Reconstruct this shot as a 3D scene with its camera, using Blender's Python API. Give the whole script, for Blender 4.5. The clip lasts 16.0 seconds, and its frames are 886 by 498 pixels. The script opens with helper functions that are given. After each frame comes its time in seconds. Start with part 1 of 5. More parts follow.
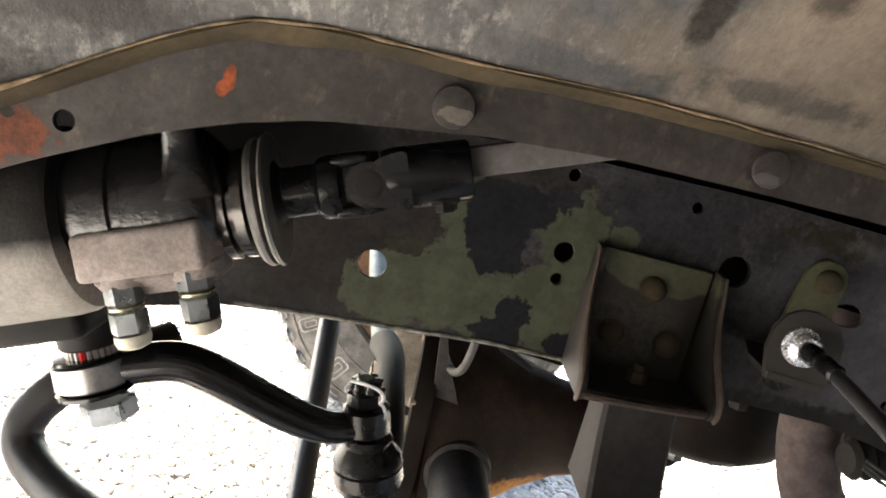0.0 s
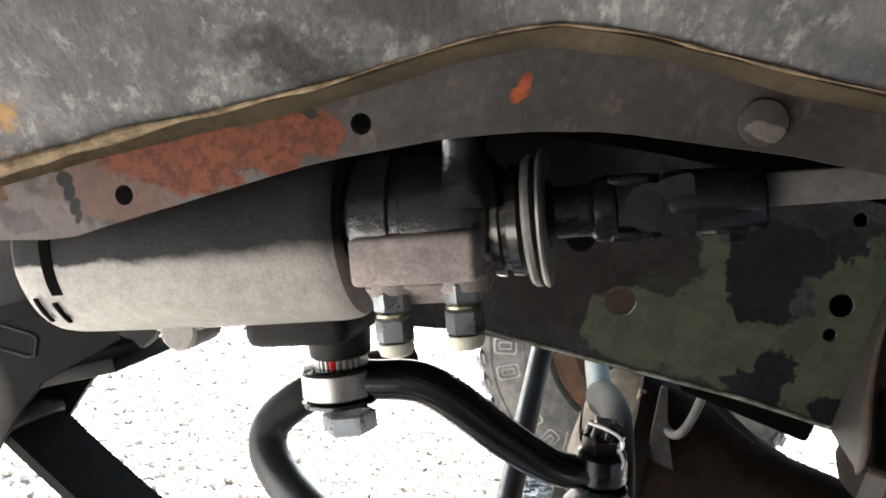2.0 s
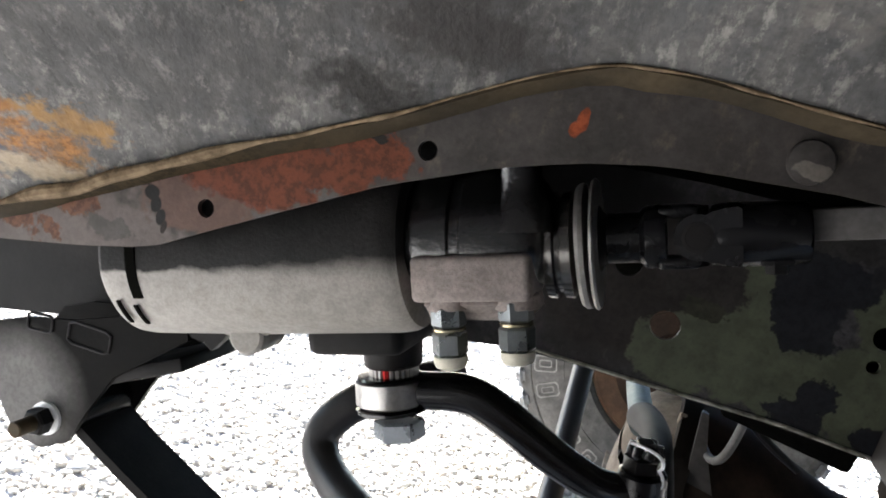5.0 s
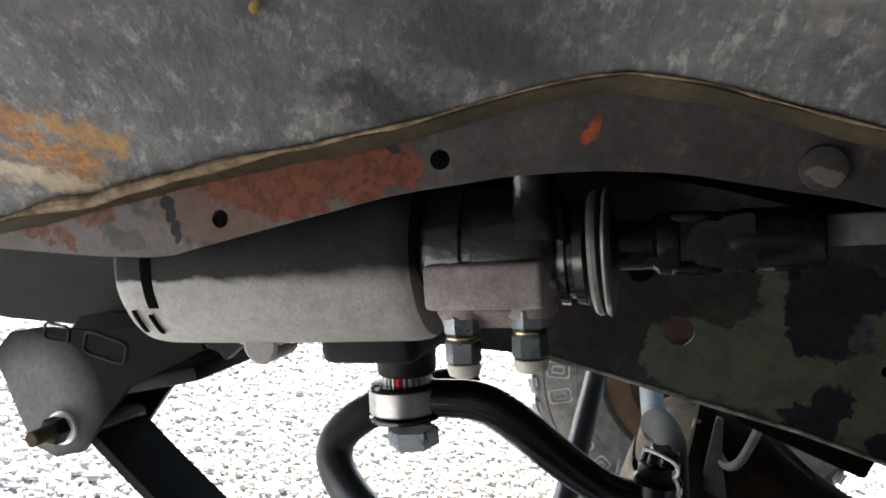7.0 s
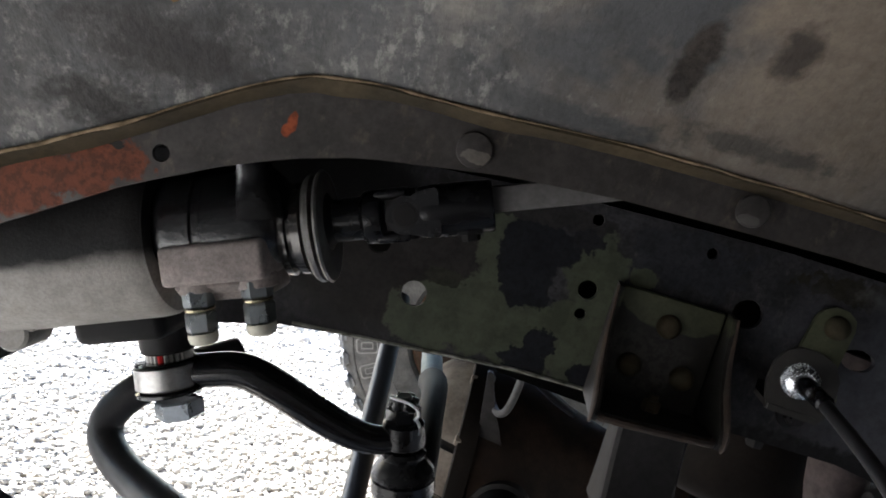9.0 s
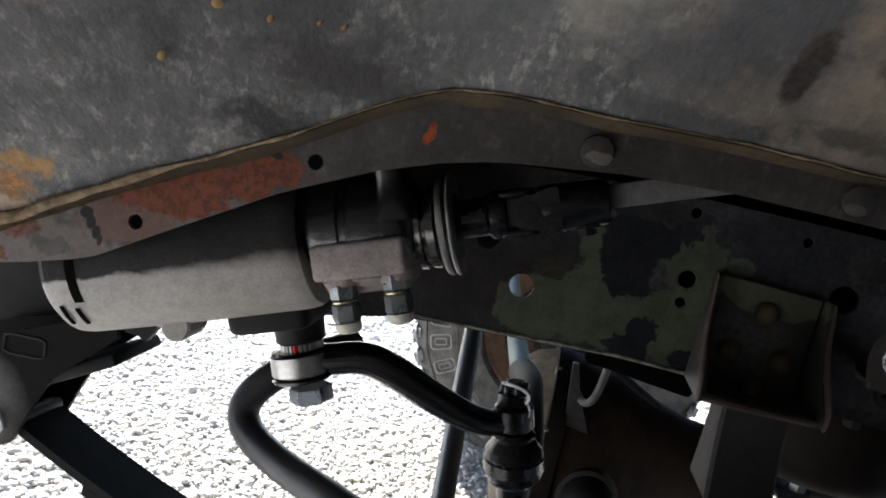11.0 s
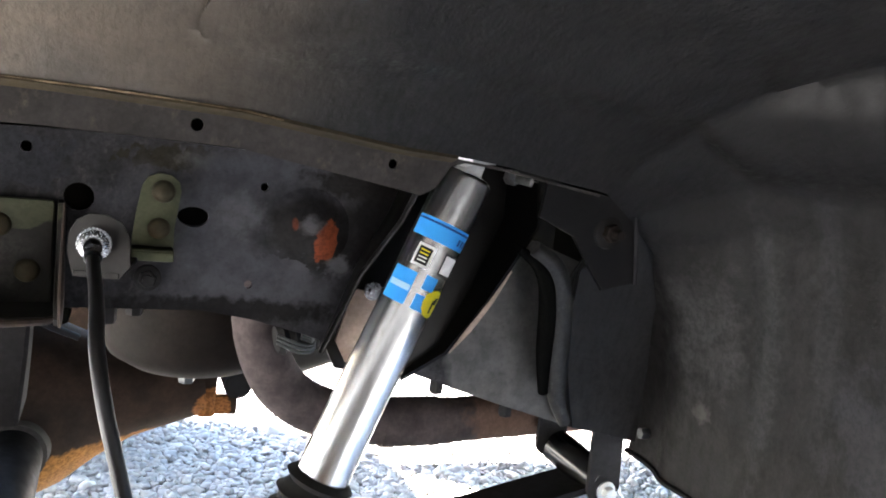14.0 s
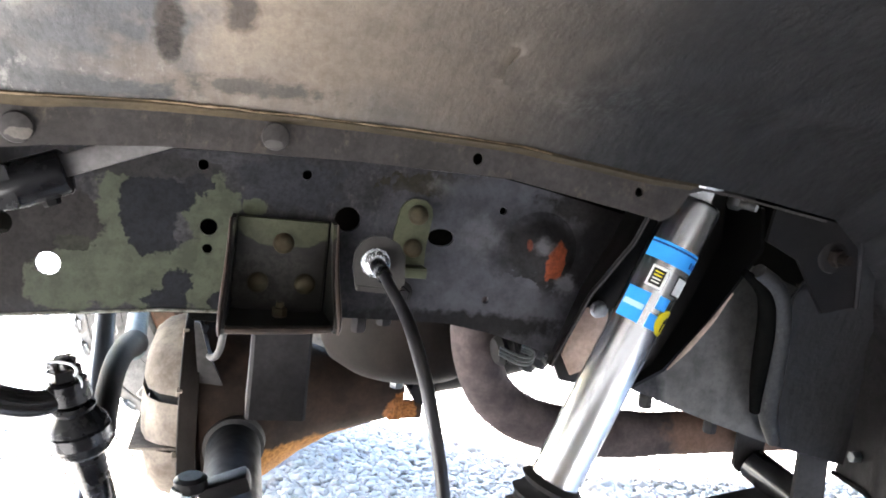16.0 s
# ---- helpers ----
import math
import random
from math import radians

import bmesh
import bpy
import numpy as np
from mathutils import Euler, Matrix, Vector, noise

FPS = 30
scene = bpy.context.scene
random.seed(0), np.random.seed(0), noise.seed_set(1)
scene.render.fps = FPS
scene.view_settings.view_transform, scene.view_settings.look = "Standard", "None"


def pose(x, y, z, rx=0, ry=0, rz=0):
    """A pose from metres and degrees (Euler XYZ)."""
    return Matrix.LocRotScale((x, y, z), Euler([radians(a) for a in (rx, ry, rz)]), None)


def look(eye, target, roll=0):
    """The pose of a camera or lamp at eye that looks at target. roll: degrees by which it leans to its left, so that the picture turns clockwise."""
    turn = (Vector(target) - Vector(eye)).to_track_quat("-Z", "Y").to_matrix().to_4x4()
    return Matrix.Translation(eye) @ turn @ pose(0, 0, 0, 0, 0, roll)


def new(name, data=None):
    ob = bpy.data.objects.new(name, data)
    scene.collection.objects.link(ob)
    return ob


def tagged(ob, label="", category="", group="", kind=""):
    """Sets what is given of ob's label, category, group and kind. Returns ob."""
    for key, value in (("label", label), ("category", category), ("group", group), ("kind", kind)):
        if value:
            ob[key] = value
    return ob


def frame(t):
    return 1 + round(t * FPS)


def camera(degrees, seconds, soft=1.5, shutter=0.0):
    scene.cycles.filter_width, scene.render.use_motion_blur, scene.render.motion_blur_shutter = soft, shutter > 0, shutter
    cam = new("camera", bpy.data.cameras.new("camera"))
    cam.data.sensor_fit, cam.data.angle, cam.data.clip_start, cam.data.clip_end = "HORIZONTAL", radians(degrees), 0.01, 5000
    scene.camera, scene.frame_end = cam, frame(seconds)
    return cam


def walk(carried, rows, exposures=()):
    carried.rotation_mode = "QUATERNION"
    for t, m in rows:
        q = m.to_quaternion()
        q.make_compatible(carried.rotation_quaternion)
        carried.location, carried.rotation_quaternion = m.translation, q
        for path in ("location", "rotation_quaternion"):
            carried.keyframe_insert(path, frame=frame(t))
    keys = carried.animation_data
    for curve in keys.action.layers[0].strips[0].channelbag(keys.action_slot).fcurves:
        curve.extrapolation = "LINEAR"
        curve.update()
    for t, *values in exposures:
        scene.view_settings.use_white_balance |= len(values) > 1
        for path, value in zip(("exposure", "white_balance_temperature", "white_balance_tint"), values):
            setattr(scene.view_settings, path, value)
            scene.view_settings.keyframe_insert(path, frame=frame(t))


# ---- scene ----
cam = camera(59.0, 16.0, soft=1.8)
PATH = [
    (0, (-0.134, -0.598, 0.942), (0.002, 1.364, 0.58), 15.2),
    (0.3, (-0.144, -0.557, 0.936), (-0.077, 1.418, 0.626), 19.0),
    (0.5, (-0.158, -0.537, 0.923), (-0.183, 1.423, 0.525), 19.2),
    (0.8, (-0.164, -0.544, 0.918), (-0.36, 1.403, 0.502), 16.9),
    (1, (-0.176, -0.559, 0.903), (-0.445, 1.382, 0.503), 18.1),
    (1.5, (-0.184, -0.584, 0.898), (-0.542, 1.346, 0.514), 17.4),
    (2, (-0.172, -0.585, 0.908), (-0.535, 1.349, 0.552), 16.9),
    (2.5, (-0.163, -0.582, 0.912), (-0.466, 1.358, 0.532), 17.3),
    (3, (-0.158, -0.579, 0.905), (-0.392, 1.358, 0.467), 18.5),
    (3.5, (-0.159, -0.581, 0.905), (-0.367, 1.355, 0.445), 18.0),
    (4, (-0.165, -0.595, 0.915), (-0.504, 1.339, 0.539), 16.7),
    (4.5, (-0.176, -0.613, 0.913), (-0.644, 1.298, 0.551), 17.8),
    (5, (-0.176, -0.612, 0.913), (-0.648, 1.299, 0.559), 18.5),
    (7.5, (-0.177, -0.614, 0.915), (-0.684, 1.29, 0.573), 17.8),
    (8, (-0.167, -0.603, 0.921), (-0.582, 1.329, 0.618), 18.6),
    (8.3, (-0.152, -0.611, 0.934), (-0.471, 1.348, 0.69), 18.1),
    (8.5, (-0.144, -0.624, 0.951), (-0.413, 1.345, 0.73), 20.0),
    (8.7, (-0.121, -0.639, 0.953), (-0.289, 1.341, 0.731), 19.6),
    (9, (-0.103, -0.673, 0.939), (-0.181, 1.308, 0.68), 16.4),
    (9.5, (-0.135, -0.73, 0.93), (-0.293, 1.241, 0.629), 15.3),
    (12, (-0.147, -0.722, 0.931), (-0.359, 1.245, 0.636), 14.7),
    (12.3, (-0.116, -0.71, 0.941), (-0.176, 1.266, 0.635), 14.4),
    (12.5, (-0.071, -0.708, 0.938), (-0.014, 1.272, 0.655), 13.4),
    (12.7, (-0.04, -0.706, 0.944), (0.164, 1.262, 0.653), 12.5),
    (13, (0.036, -0.707, 0.95), (0.401, 1.237, 0.657), 11.1),
    (13.2, (0.069, -0.713, 0.958), (0.543, 1.207, 0.663), 9.7),
    (13.5, (0.104, -0.732, 0.961), (0.667, 1.165, 0.673), 8.0),
    (14, (0.166, -0.777, 0.962), (0.942, 1.046, 0.687), 6.9),
    (14.5, (0.203, -0.812, 0.949), (1.13, 0.928, 0.609), 4.6),
    (15, (0.195, -0.808, 0.952), (1.1, 0.944, 0.616), 4.0),
    (15.5, (0.138, -0.799, 0.95), (0.888, 1.022, 0.605), 5.1),
    (15.7, (0.102, -0.798, 0.966), (0.733, 1.072, 0.639), 5.4),
    (16, (0.032, -0.793, 0.966), (0.531, 1.123, 0.684), 6.6),
]
EXPOSURES = [(0, 3.9, 7500, 12), (0.5, 3.5, 7350, 11), (1.0, 3.8, 7200, 10), (1.5, 3.7, 7000, 10), (2.5, 3.45, 6750, 10), (3.5, 3.35, 6550, 10), (4.5, 3.1, 6500, 10), (5, 3.0, 6500, 10),
             (7.5, 2.65, 6450, 10), (8.0, 2.6, 6450, 10), (8.5, 2.5, 6450, 10), (9.0, 2.6, 6400, 10), (9.7, 2.5, 6350, 10), (12.0, 2.3, 6350, 10), (12.5, 2.3, 6350, 10), (13.0, 3.15, 6250, 10),
             (13.5, 4.1, 6400, 11), (14.0, 4.45, 6600, 11), (14.5, 4.6, 6700, 11), (15.2, 4.6, 6650, 11), (16, 4.95, 6450, 12)]
walk(cam, [(t, look(eye, target, roll)) for t, eye, target, roll in PATH], EXPOSURES)

# world and sun
SUN_EL, SUN_AZ = 42.0, 310.0
world = bpy.data.worlds.new("sky")
scene.world = world
world.use_nodes = True
wn = world.node_tree.nodes
sky = wn.new("ShaderNodeTexSky")
sky.sky_type, sky.sun_disc = "NISHITA", False
sky.sun_elevation, sky.sun_rotation = radians(SUN_EL), radians(SUN_AZ)
world.node_tree.links.new(sky.outputs[0], wn["Background"].inputs[0])
wn["Background"].inputs[1].default_value = 0.12
sun = new("sun", bpy.data.lights.new("sun", "SUN"))
sun.data.energy, sun.data.angle, sun.data.color = 5.0, radians(0.6), (1.0, 0.96, 0.9)
sun.matrix_world = look((0, 0, 0), (-math.cos(radians(SUN_EL)) * math.sin(radians(SUN_AZ)),
                                    -math.cos(radians(SUN_EL)) * math.cos(radians(SUN_AZ)), -math.sin(radians(SUN_EL))))


# ---- materials ----
def mat(name, c1, c2=None, rough=0.6, metal=0.0, scale=14.0, fine=180.0, bump=0.25, spread=0.5, sharp=0.25,
        grain=0.25, patches=(), coat=0.0, rough2=None, depth=0.002, streak=None, soft=0.05, spec=0.1, scratch=None):
    """A worn surface: two colours mixed by coarse noise, fine grain, relief, and ragged patches of paint, rust, painted
    light or shade.
    A patch is (centre, radii, colour, raggedness, softness), placed on the vehicle."""
    m = bpy.data.materials.new(name)
    m.use_nodes = True
    nt = m.node_tree
    N, L = nt.nodes, nt.links.new
    b = N["Principled BSDF"]
    geo = N.new("ShaderNodeNewGeometry")
    pos = geo.outputs["Position"]
    if streak:
        sv = N.new("ShaderNodeVectorMath")
        sv.operation = "MULTIPLY"
        L(pos, sv.inputs[0])
        sv.inputs[1].default_value = streak
        src = sv.outputs[0]
    else:
        src = pos

    def noise_tex(s, detail=5.0, rgh=0.6, vec=None):
        t = N.new("ShaderNodeTexNoise")
        t.inputs["Scale"].default_value, t.inputs["Detail"].default_value, t.inputs["Roughness"].default_value = s, detail, rgh
        L(vec or src, t.inputs["Vector"])
        return t.outputs[0]

    def ramp(v, lo, hi):
        t = N.new("ShaderNodeMapRange")
        L(v, t.inputs[0])
        t.inputs[1].default_value, t.inputs[2].default_value = lo, hi
        return t.outputs[0]

    def mix(f, a, c, mode="MIX"):
        t = N.new("ShaderNodeMix")
        t.data_type, t.blend_type = "RGBA", mode
        if isinstance(f, float):
            t.inputs[0].default_value = f
        else:
            L(f, t.inputs[0])
        for i, v in ((6, a), (7, c)):
            if isinstance(v, tuple):
                t.inputs[i].default_value = (*v, 1)
            else:
                L(v, t.inputs[i])
        return t.outputs[2]

    c2 = c2 or tuple(v * 0.6 for v in c1)
    big = noise_tex(scale)
    col = mix(ramp(big, spread - sharp / 2, spread + sharp / 2), c1, c2)
    fn = noise_tex(fine, 3.0, 0.7, pos)
    if scratch:
        vec, colour, amount = scratch
        sm = N.new("ShaderNodeVectorMath")
        sm.operation = "MULTIPLY"
        L(pos, sm.inputs[0])
        sm.inputs[1].default_value = vec
        col = mix(ramp(noise_tex(1.0, 6.0, 0.75, sm.outputs[0]), 0.52 - amount, 0.64 - amount), col, colour)
    for centre, radii, colour, rag, *own in patches:
        edge = own[0] if own else soft
        sub = N.new("ShaderNodeVectorMath")
        sub.operation = "SUBTRACT"
        L(pos, sub.inputs[0])
        sub.inputs[1].default_value = centre
        div = N.new("ShaderNodeVectorMath")
        div.operation = "DIVIDE"
        L(sub.outputs[0], div.inputs[0])
        div.inputs[1].default_value = radii
        ln = N.new("ShaderNodeVectorMath")
        ln.operation = "LENGTH"
        L(div.outputs[0], ln.inputs[0])
        ad = N.new("ShaderNodeMath")
        ad.operation = "MULTIPLY_ADD"
        L(noise_tex(min(1.1 / max(min(radii), 0.004), 100.0), 4.0, 0.6, pos), ad.inputs[0])
        ad.inputs[1].default_value = rag * 4
        L(ln.outputs["Value"], ad.inputs[2])
        mask = ramp(ad.outputs[0], 1 + edge + rag * 2, 1 - edge + rag * 2)
        low = 0.45 if colour[0] > 2.2 * colour[1] else (0.5 if max(colour) < 0.07 else 0.72)
        col = mix(mask, col, mix(ramp(fn, 0.42, 0.58), colour, tuple(v * low for v in colour)))
    col = mix(grain, col, mix(ramp(fn, 0.38, 0.6), (0.35, 0.35, 0.35), (1.0, 1.0, 1.0)), "MULTIPLY")
    col = mix(grain, col, mix(ramp(noise_tex(fine * 0.22, 4.0, 0.7, pos), 0.38, 0.6), (0.55, 0.55, 0.55), (1.15, 1.15, 1.15)), "MULTIPLY")
    L(col, b.inputs["Base Color"])
    r2 = rough if rough2 is None else rough2
    rm = N.new("ShaderNodeMapRange")
    L(noise_tex(scale * 3), rm.inputs[0])
    rm.inputs[1].default_value, rm.inputs[2].default_value = 0.35, 0.65
    rm.inputs[3].default_value, rm.inputs[4].default_value = rough, r2
    L(rm.outputs[0], b.inputs["Roughness"])
    b.inputs["Metallic"].default_value = metal
    b.inputs["Specular IOR Level"].default_value = spec
    b.inputs["Coat Weight"].default_value = coat
    if bump:
        bp = N.new("ShaderNodeBump")
        bp.inputs["Strength"].default_value, bp.inputs["Distance"].default_value = bump, depth
        mm = N.new("ShaderNodeMath")
        mm.operation = "MULTIPLY_ADD"
        L(fn, mm.inputs[0])
        mm.inputs[1].default_value = 0.5
        L(big, mm.inputs[2])
        L(mm.outputs[0], bp.inputs["Height"])
        L(bp.outputs[0], b.inputs["Normal"])
    return m


OLIVE, NAVY, RUST, ORANGE = (0.08, 0.09, 0.062), (0.016, 0.017, 0.021), (0.155, 0.04, 0.016), (0.34, 0.075, 0.025)
M_RAIL = mat("rail_paint_shaded", (0.043, 0.042, 0.046), (0.027, 0.026, 0.028), rough=0.55, rough2=0.42, bump=0.25, grain=0.6, spec=0.12, scratch=((70, 70, 30), (0.07, 0.067, 0.064), -0.02), patches=[
    # The near-black patch at x=-0.29 puts the shade under the flange into colour.
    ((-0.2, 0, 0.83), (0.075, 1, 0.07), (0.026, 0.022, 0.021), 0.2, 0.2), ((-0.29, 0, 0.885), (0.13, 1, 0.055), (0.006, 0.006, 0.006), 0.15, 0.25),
    ((-0.062, 0, 0.80), (0.09, 1, 0.034), OLIVE, 0.35), ((-0.075, 0, 0.845), (0.034, 1, 0.04), OLIVE, 0.35),
    ((0.002, 0, 0.872), (0.027, 1, 0.032), OLIVE, 0.45), ((0.009, 0, 0.81), (0.035, 1, 0.04), OLIVE, 0.3),
    ((-0.128, 0, 0.79), (0.036, 1, 0.026), OLIVE, 0.4), ((-0.088, 0, 0.885), (0.014, 1, 0.025), OLIVE, 0.45),
    ((-0.13, 0, 0.852), (0.036, 1, 0.024), (0.033, 0.029, 0.028), 0.4), ((-0.12, 0, 0.828), (0.016, 1, 0.008), (0.036, 0.036, 0.026), 0.5),
    ((-0.052, 0, 0.872), (0.032, 1, 0.03), NAVY, 0.42), ((-0.05, 0, 0.84), (0.022, 1, 0.018), NAVY, 0.4), ((-0.07, 0, 0.85), (0.012, 1, 0.012), NAVY, 0.5),
    ((-0.026, 0, 0.796), (0.014, 1, 0.014), NAVY, 0.4), ((-0.036, 0, 0.776), (0.02, 1, 0.013), NAVY, 0.4), ((0.018, 0, 0.779), (0.012, 1, 0.011), NAVY, 0.4),
    ((-0.069, 0, 0.908), (0.078, 1, 0.012), (0.036, 0.034, 0.034), 0.4), ((-0.012, 0, 0.893), (0.013, 1, 0.01), (0.024, 0.024, 0.028), 0.6),
    ((0.075, 0, 0.9), (0.05, 1, 0.025), (0.042, 0.043, 0.05), 0.6), ((0.042, 0, 0.876), (0.012, 1, 0.009), (0.09, 0.1, 0.065), 0.3),
    ((0.234, 0, 0.834), (0.017, 1, 0.017), (0.1, 0.108, 0.075), 0.25),
    # The grey patch at x=0.64 paints the rear web as lit.
    ((0.26, 0, 0.915), (0.09, 1, 0.012), (0.034, 0.029, 0.02), 0.6), ((0.64, 0, 0.74), (0.13, 1, 0.13), (0.16, 0.157, 0.15), 0.2),
    # Pale bluish patches at x=0.27 to 0.38 put the web sheen into colour.
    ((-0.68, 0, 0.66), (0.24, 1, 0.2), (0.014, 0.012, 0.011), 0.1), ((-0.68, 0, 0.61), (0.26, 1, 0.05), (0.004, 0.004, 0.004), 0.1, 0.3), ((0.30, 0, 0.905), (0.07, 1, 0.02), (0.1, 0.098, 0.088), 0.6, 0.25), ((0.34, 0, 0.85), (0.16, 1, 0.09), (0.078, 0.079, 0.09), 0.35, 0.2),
    ((0.345, 0, 0.852), (0.05, 1, 0.046), (0.022, 0.021, 0.022), 0.35, 0.3), ((0.43, 0, 0.84), (0.045, 1, 0.09), (0.016, 0.015, 0.016), 0.5, 0.3), ((0.40, 0, 0.91), (0.05, 1, 0.02), (0.018, 0.016, 0.016), 0.5, 0.2),
    ((0.27, 0, 0.77), (0.13, 1, 0.012), (0.014, 0.013, 0.014), 0.5, 0.3), ((0.31, 0, 0.81), (0.05, 1, 0.02), (0.075, 0.076, 0.088), 0.6), ((0.365, 0, 0.845), (0.0125, 1, 0.021), (0.27, 0.065, 0.028), 0.3), ((0.3315, 0, 0.862), (0.003, 1, 0.007), (0.16, 0.045, 0.025), 0.4, 0.2), ((0.348, 0, 0.862), (0.01, 1, 0.008), (0.13, 0.13, 0.14), 0.5, 0.4), ((0.382, 0, 0.82), (0.012, 1, 0.01), (0.11, 0.11, 0.12), 0.6, 0.3),
    ((0.275, 0, 0.865), (0.02, 1, 0.02), (0.12, 0.12, 0.13), 0.6, 0.4)])
M_BRACKET = mat("bracket_paint", (0.036, 0.034, 0.031), (0.024, 0.022, 0.02), rough=0.5, bump=0.15, spec=0.3, patches=[
    ((0.072, -0.01, 0.86), (0.05, 1, 0.02), (0.1, 0.107, 0.066), 0.15), ((0.058, -0.01, 0.81), (0.04, 1, 0.028), (0.065, 0.06, 0.055), 0.3, 0.2)])
M_GUSSET = mat("gusset_paint", (0.05, 0.04, 0.034), (0.075, 0.053, 0.042), rough=0.6, bump=0.25, scale=60, spec=0.2)
M_OLIVE = mat("olive_paint", (0.08, 0.086, 0.052), (0.1, 0.105, 0.065), rough=0.65, bump=0.1)
M_RIVET = mat("rivet_paint", (0.06, 0.056, 0.036), (0.075, 0.048, 0.027), rough=0.6, bump=0.2)
M_LINER = mat("liner_grime_shaded", (0.138, 0.134, 0.128), (0.068, 0.07, 0.073), rough=0.7, rough2=0.42, scale=24, fine=170, bump=0.6, spread=0.52, streak=(2.6, 1.0, 0.5),
              sharp=0.4, grain=0.38, depth=0.002, soft=0.35, spec=0.22, scratch=((120, 70, 28), (0.25, 0.24, 0.225), 0.0), patches=[
    ((0.12, -0.34, 1.06), (0.2, 0.3, 0.15), (0.33, 0.27, 0.21), 0.35), ((-0.075, -0.215, 0.974), (0.055, 0.05, 0.006), (0.1, 0.1, 0.1), 0.6), ((0.035, -0.208, 0.985), (0.05, 0.05, 0.0055), (0.13, 0.115, 0.1), 0.7),
    ((-0.06, -0.29, 1.03), (0.05, 0.09, 0.05), (0.125, 0.126, 0.128), 0.7), ((-0.2, -0.34, 1.03), (0.05, 0.12, 0.06), (0.12, 0.121, 0.122), 0.7),
    ((-0.31, -0.3, 0.98), (0.045, 0.08, 0.03), (0.085, 0.084, 0.083), 0.7), ((-0.14, -0.3, 1.05), (0.03, 0.08, 0.05), (0.26, 0.24, 0.215), 0.7),
    ((-0.62, -0.5, 0.96), (0.26, 0.32, 0.17), (0.055, 0.055, 0.056), 0.5), *[((-0.63 + 0.17 * ((i * 0.618) % 1), -0.29, 0.795 + 0.085 * ((i * 0.755) % 1)), (0.011 + 0.007 * (i % 3), 0.05, 0.007 + 0.005 * (i % 2)), (0.3 + 0.03 * (i % 3), 0.14 + 0.02 * (i % 2), 0.04), 0.7) for i in range(12)],
    ((-0.5, -0.255, 0.805), (0.04, 0.03, 0.007), (0.4, 0.32, 0.22), 0.8), ((-0.475, -0.275, 0.84), (0.015, 0.05, 0.008), (0.3, 0.17, 0.06), 0.9),
    ((-0.42, -0.36, 0.97), (0.02, 0.06, 0.02), (0.34, 0.17, 0.04), 0.7), ((-0.325, -0.25, 0.905), (0.03, 0.04, 0.014), (0.05, 0.047, 0.045), 0.6), ((-0.29, -0.26, 0.945), (0.05, 0.05, 0.015), (0.07, 0.066, 0.064), 0.6),
    # Two wide patches take the liner to near black towards the rear and ceiling.
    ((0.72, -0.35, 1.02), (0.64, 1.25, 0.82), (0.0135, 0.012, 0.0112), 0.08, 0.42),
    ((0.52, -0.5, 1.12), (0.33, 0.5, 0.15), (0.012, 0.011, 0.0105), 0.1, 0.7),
    ((-0.023, -0.243, 1.012), (0.0085, 0.05, 0.017), (0.05, 0.042, 0.037), 0.25, 0.2), ((-0.021, -0.25, 1.022), (0.009, 0.05, 0.01), (0.06, 0.05, 0.043), 0.3, 0.2),
    ((0.022, -0.258, 1.029), (0.01, 0.05, 0.012), (0.075, 0.062, 0.052), 0.3, 0.25), ((0.002, -0.31, 1.08), (0.01, 0.05, 0.01), (0.035, 0.029, 0.025), 0.3),
    # Splash panel: scuffs, plus bands that put the light on its folds into colour.
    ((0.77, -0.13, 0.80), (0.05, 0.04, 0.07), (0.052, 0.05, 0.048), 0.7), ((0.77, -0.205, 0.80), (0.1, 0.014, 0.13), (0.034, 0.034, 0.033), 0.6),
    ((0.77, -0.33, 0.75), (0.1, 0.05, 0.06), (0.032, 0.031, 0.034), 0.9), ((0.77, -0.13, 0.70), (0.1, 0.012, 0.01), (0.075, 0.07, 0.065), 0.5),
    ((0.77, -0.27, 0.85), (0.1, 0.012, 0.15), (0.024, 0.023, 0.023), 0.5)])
M_SPLASH = mat("splash_grime_shaded", (0.03, 0.0295, 0.029), (0.02, 0.0195, 0.019), rough=0.7, rough2=0.5, scale=9, fine=260, bump=0.5, spread=0.5, sharp=0.5, grain=0.6,
               streak=(1.0, 2.5, 0.35), spec=0.3, scratch=((60, 90, 30), (0.06, 0.0585, 0.057), -0.03), soft=0.5, patches=[
    # Pale pad and fold bands are light and shade in the colour, beside scuffs.
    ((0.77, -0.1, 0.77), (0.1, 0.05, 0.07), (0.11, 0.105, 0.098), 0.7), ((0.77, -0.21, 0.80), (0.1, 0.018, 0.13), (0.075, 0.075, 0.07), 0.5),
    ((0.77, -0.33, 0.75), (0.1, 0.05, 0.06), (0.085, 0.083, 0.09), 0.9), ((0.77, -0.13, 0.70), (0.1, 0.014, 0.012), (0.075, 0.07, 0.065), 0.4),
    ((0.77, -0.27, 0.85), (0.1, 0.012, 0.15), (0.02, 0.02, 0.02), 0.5)])
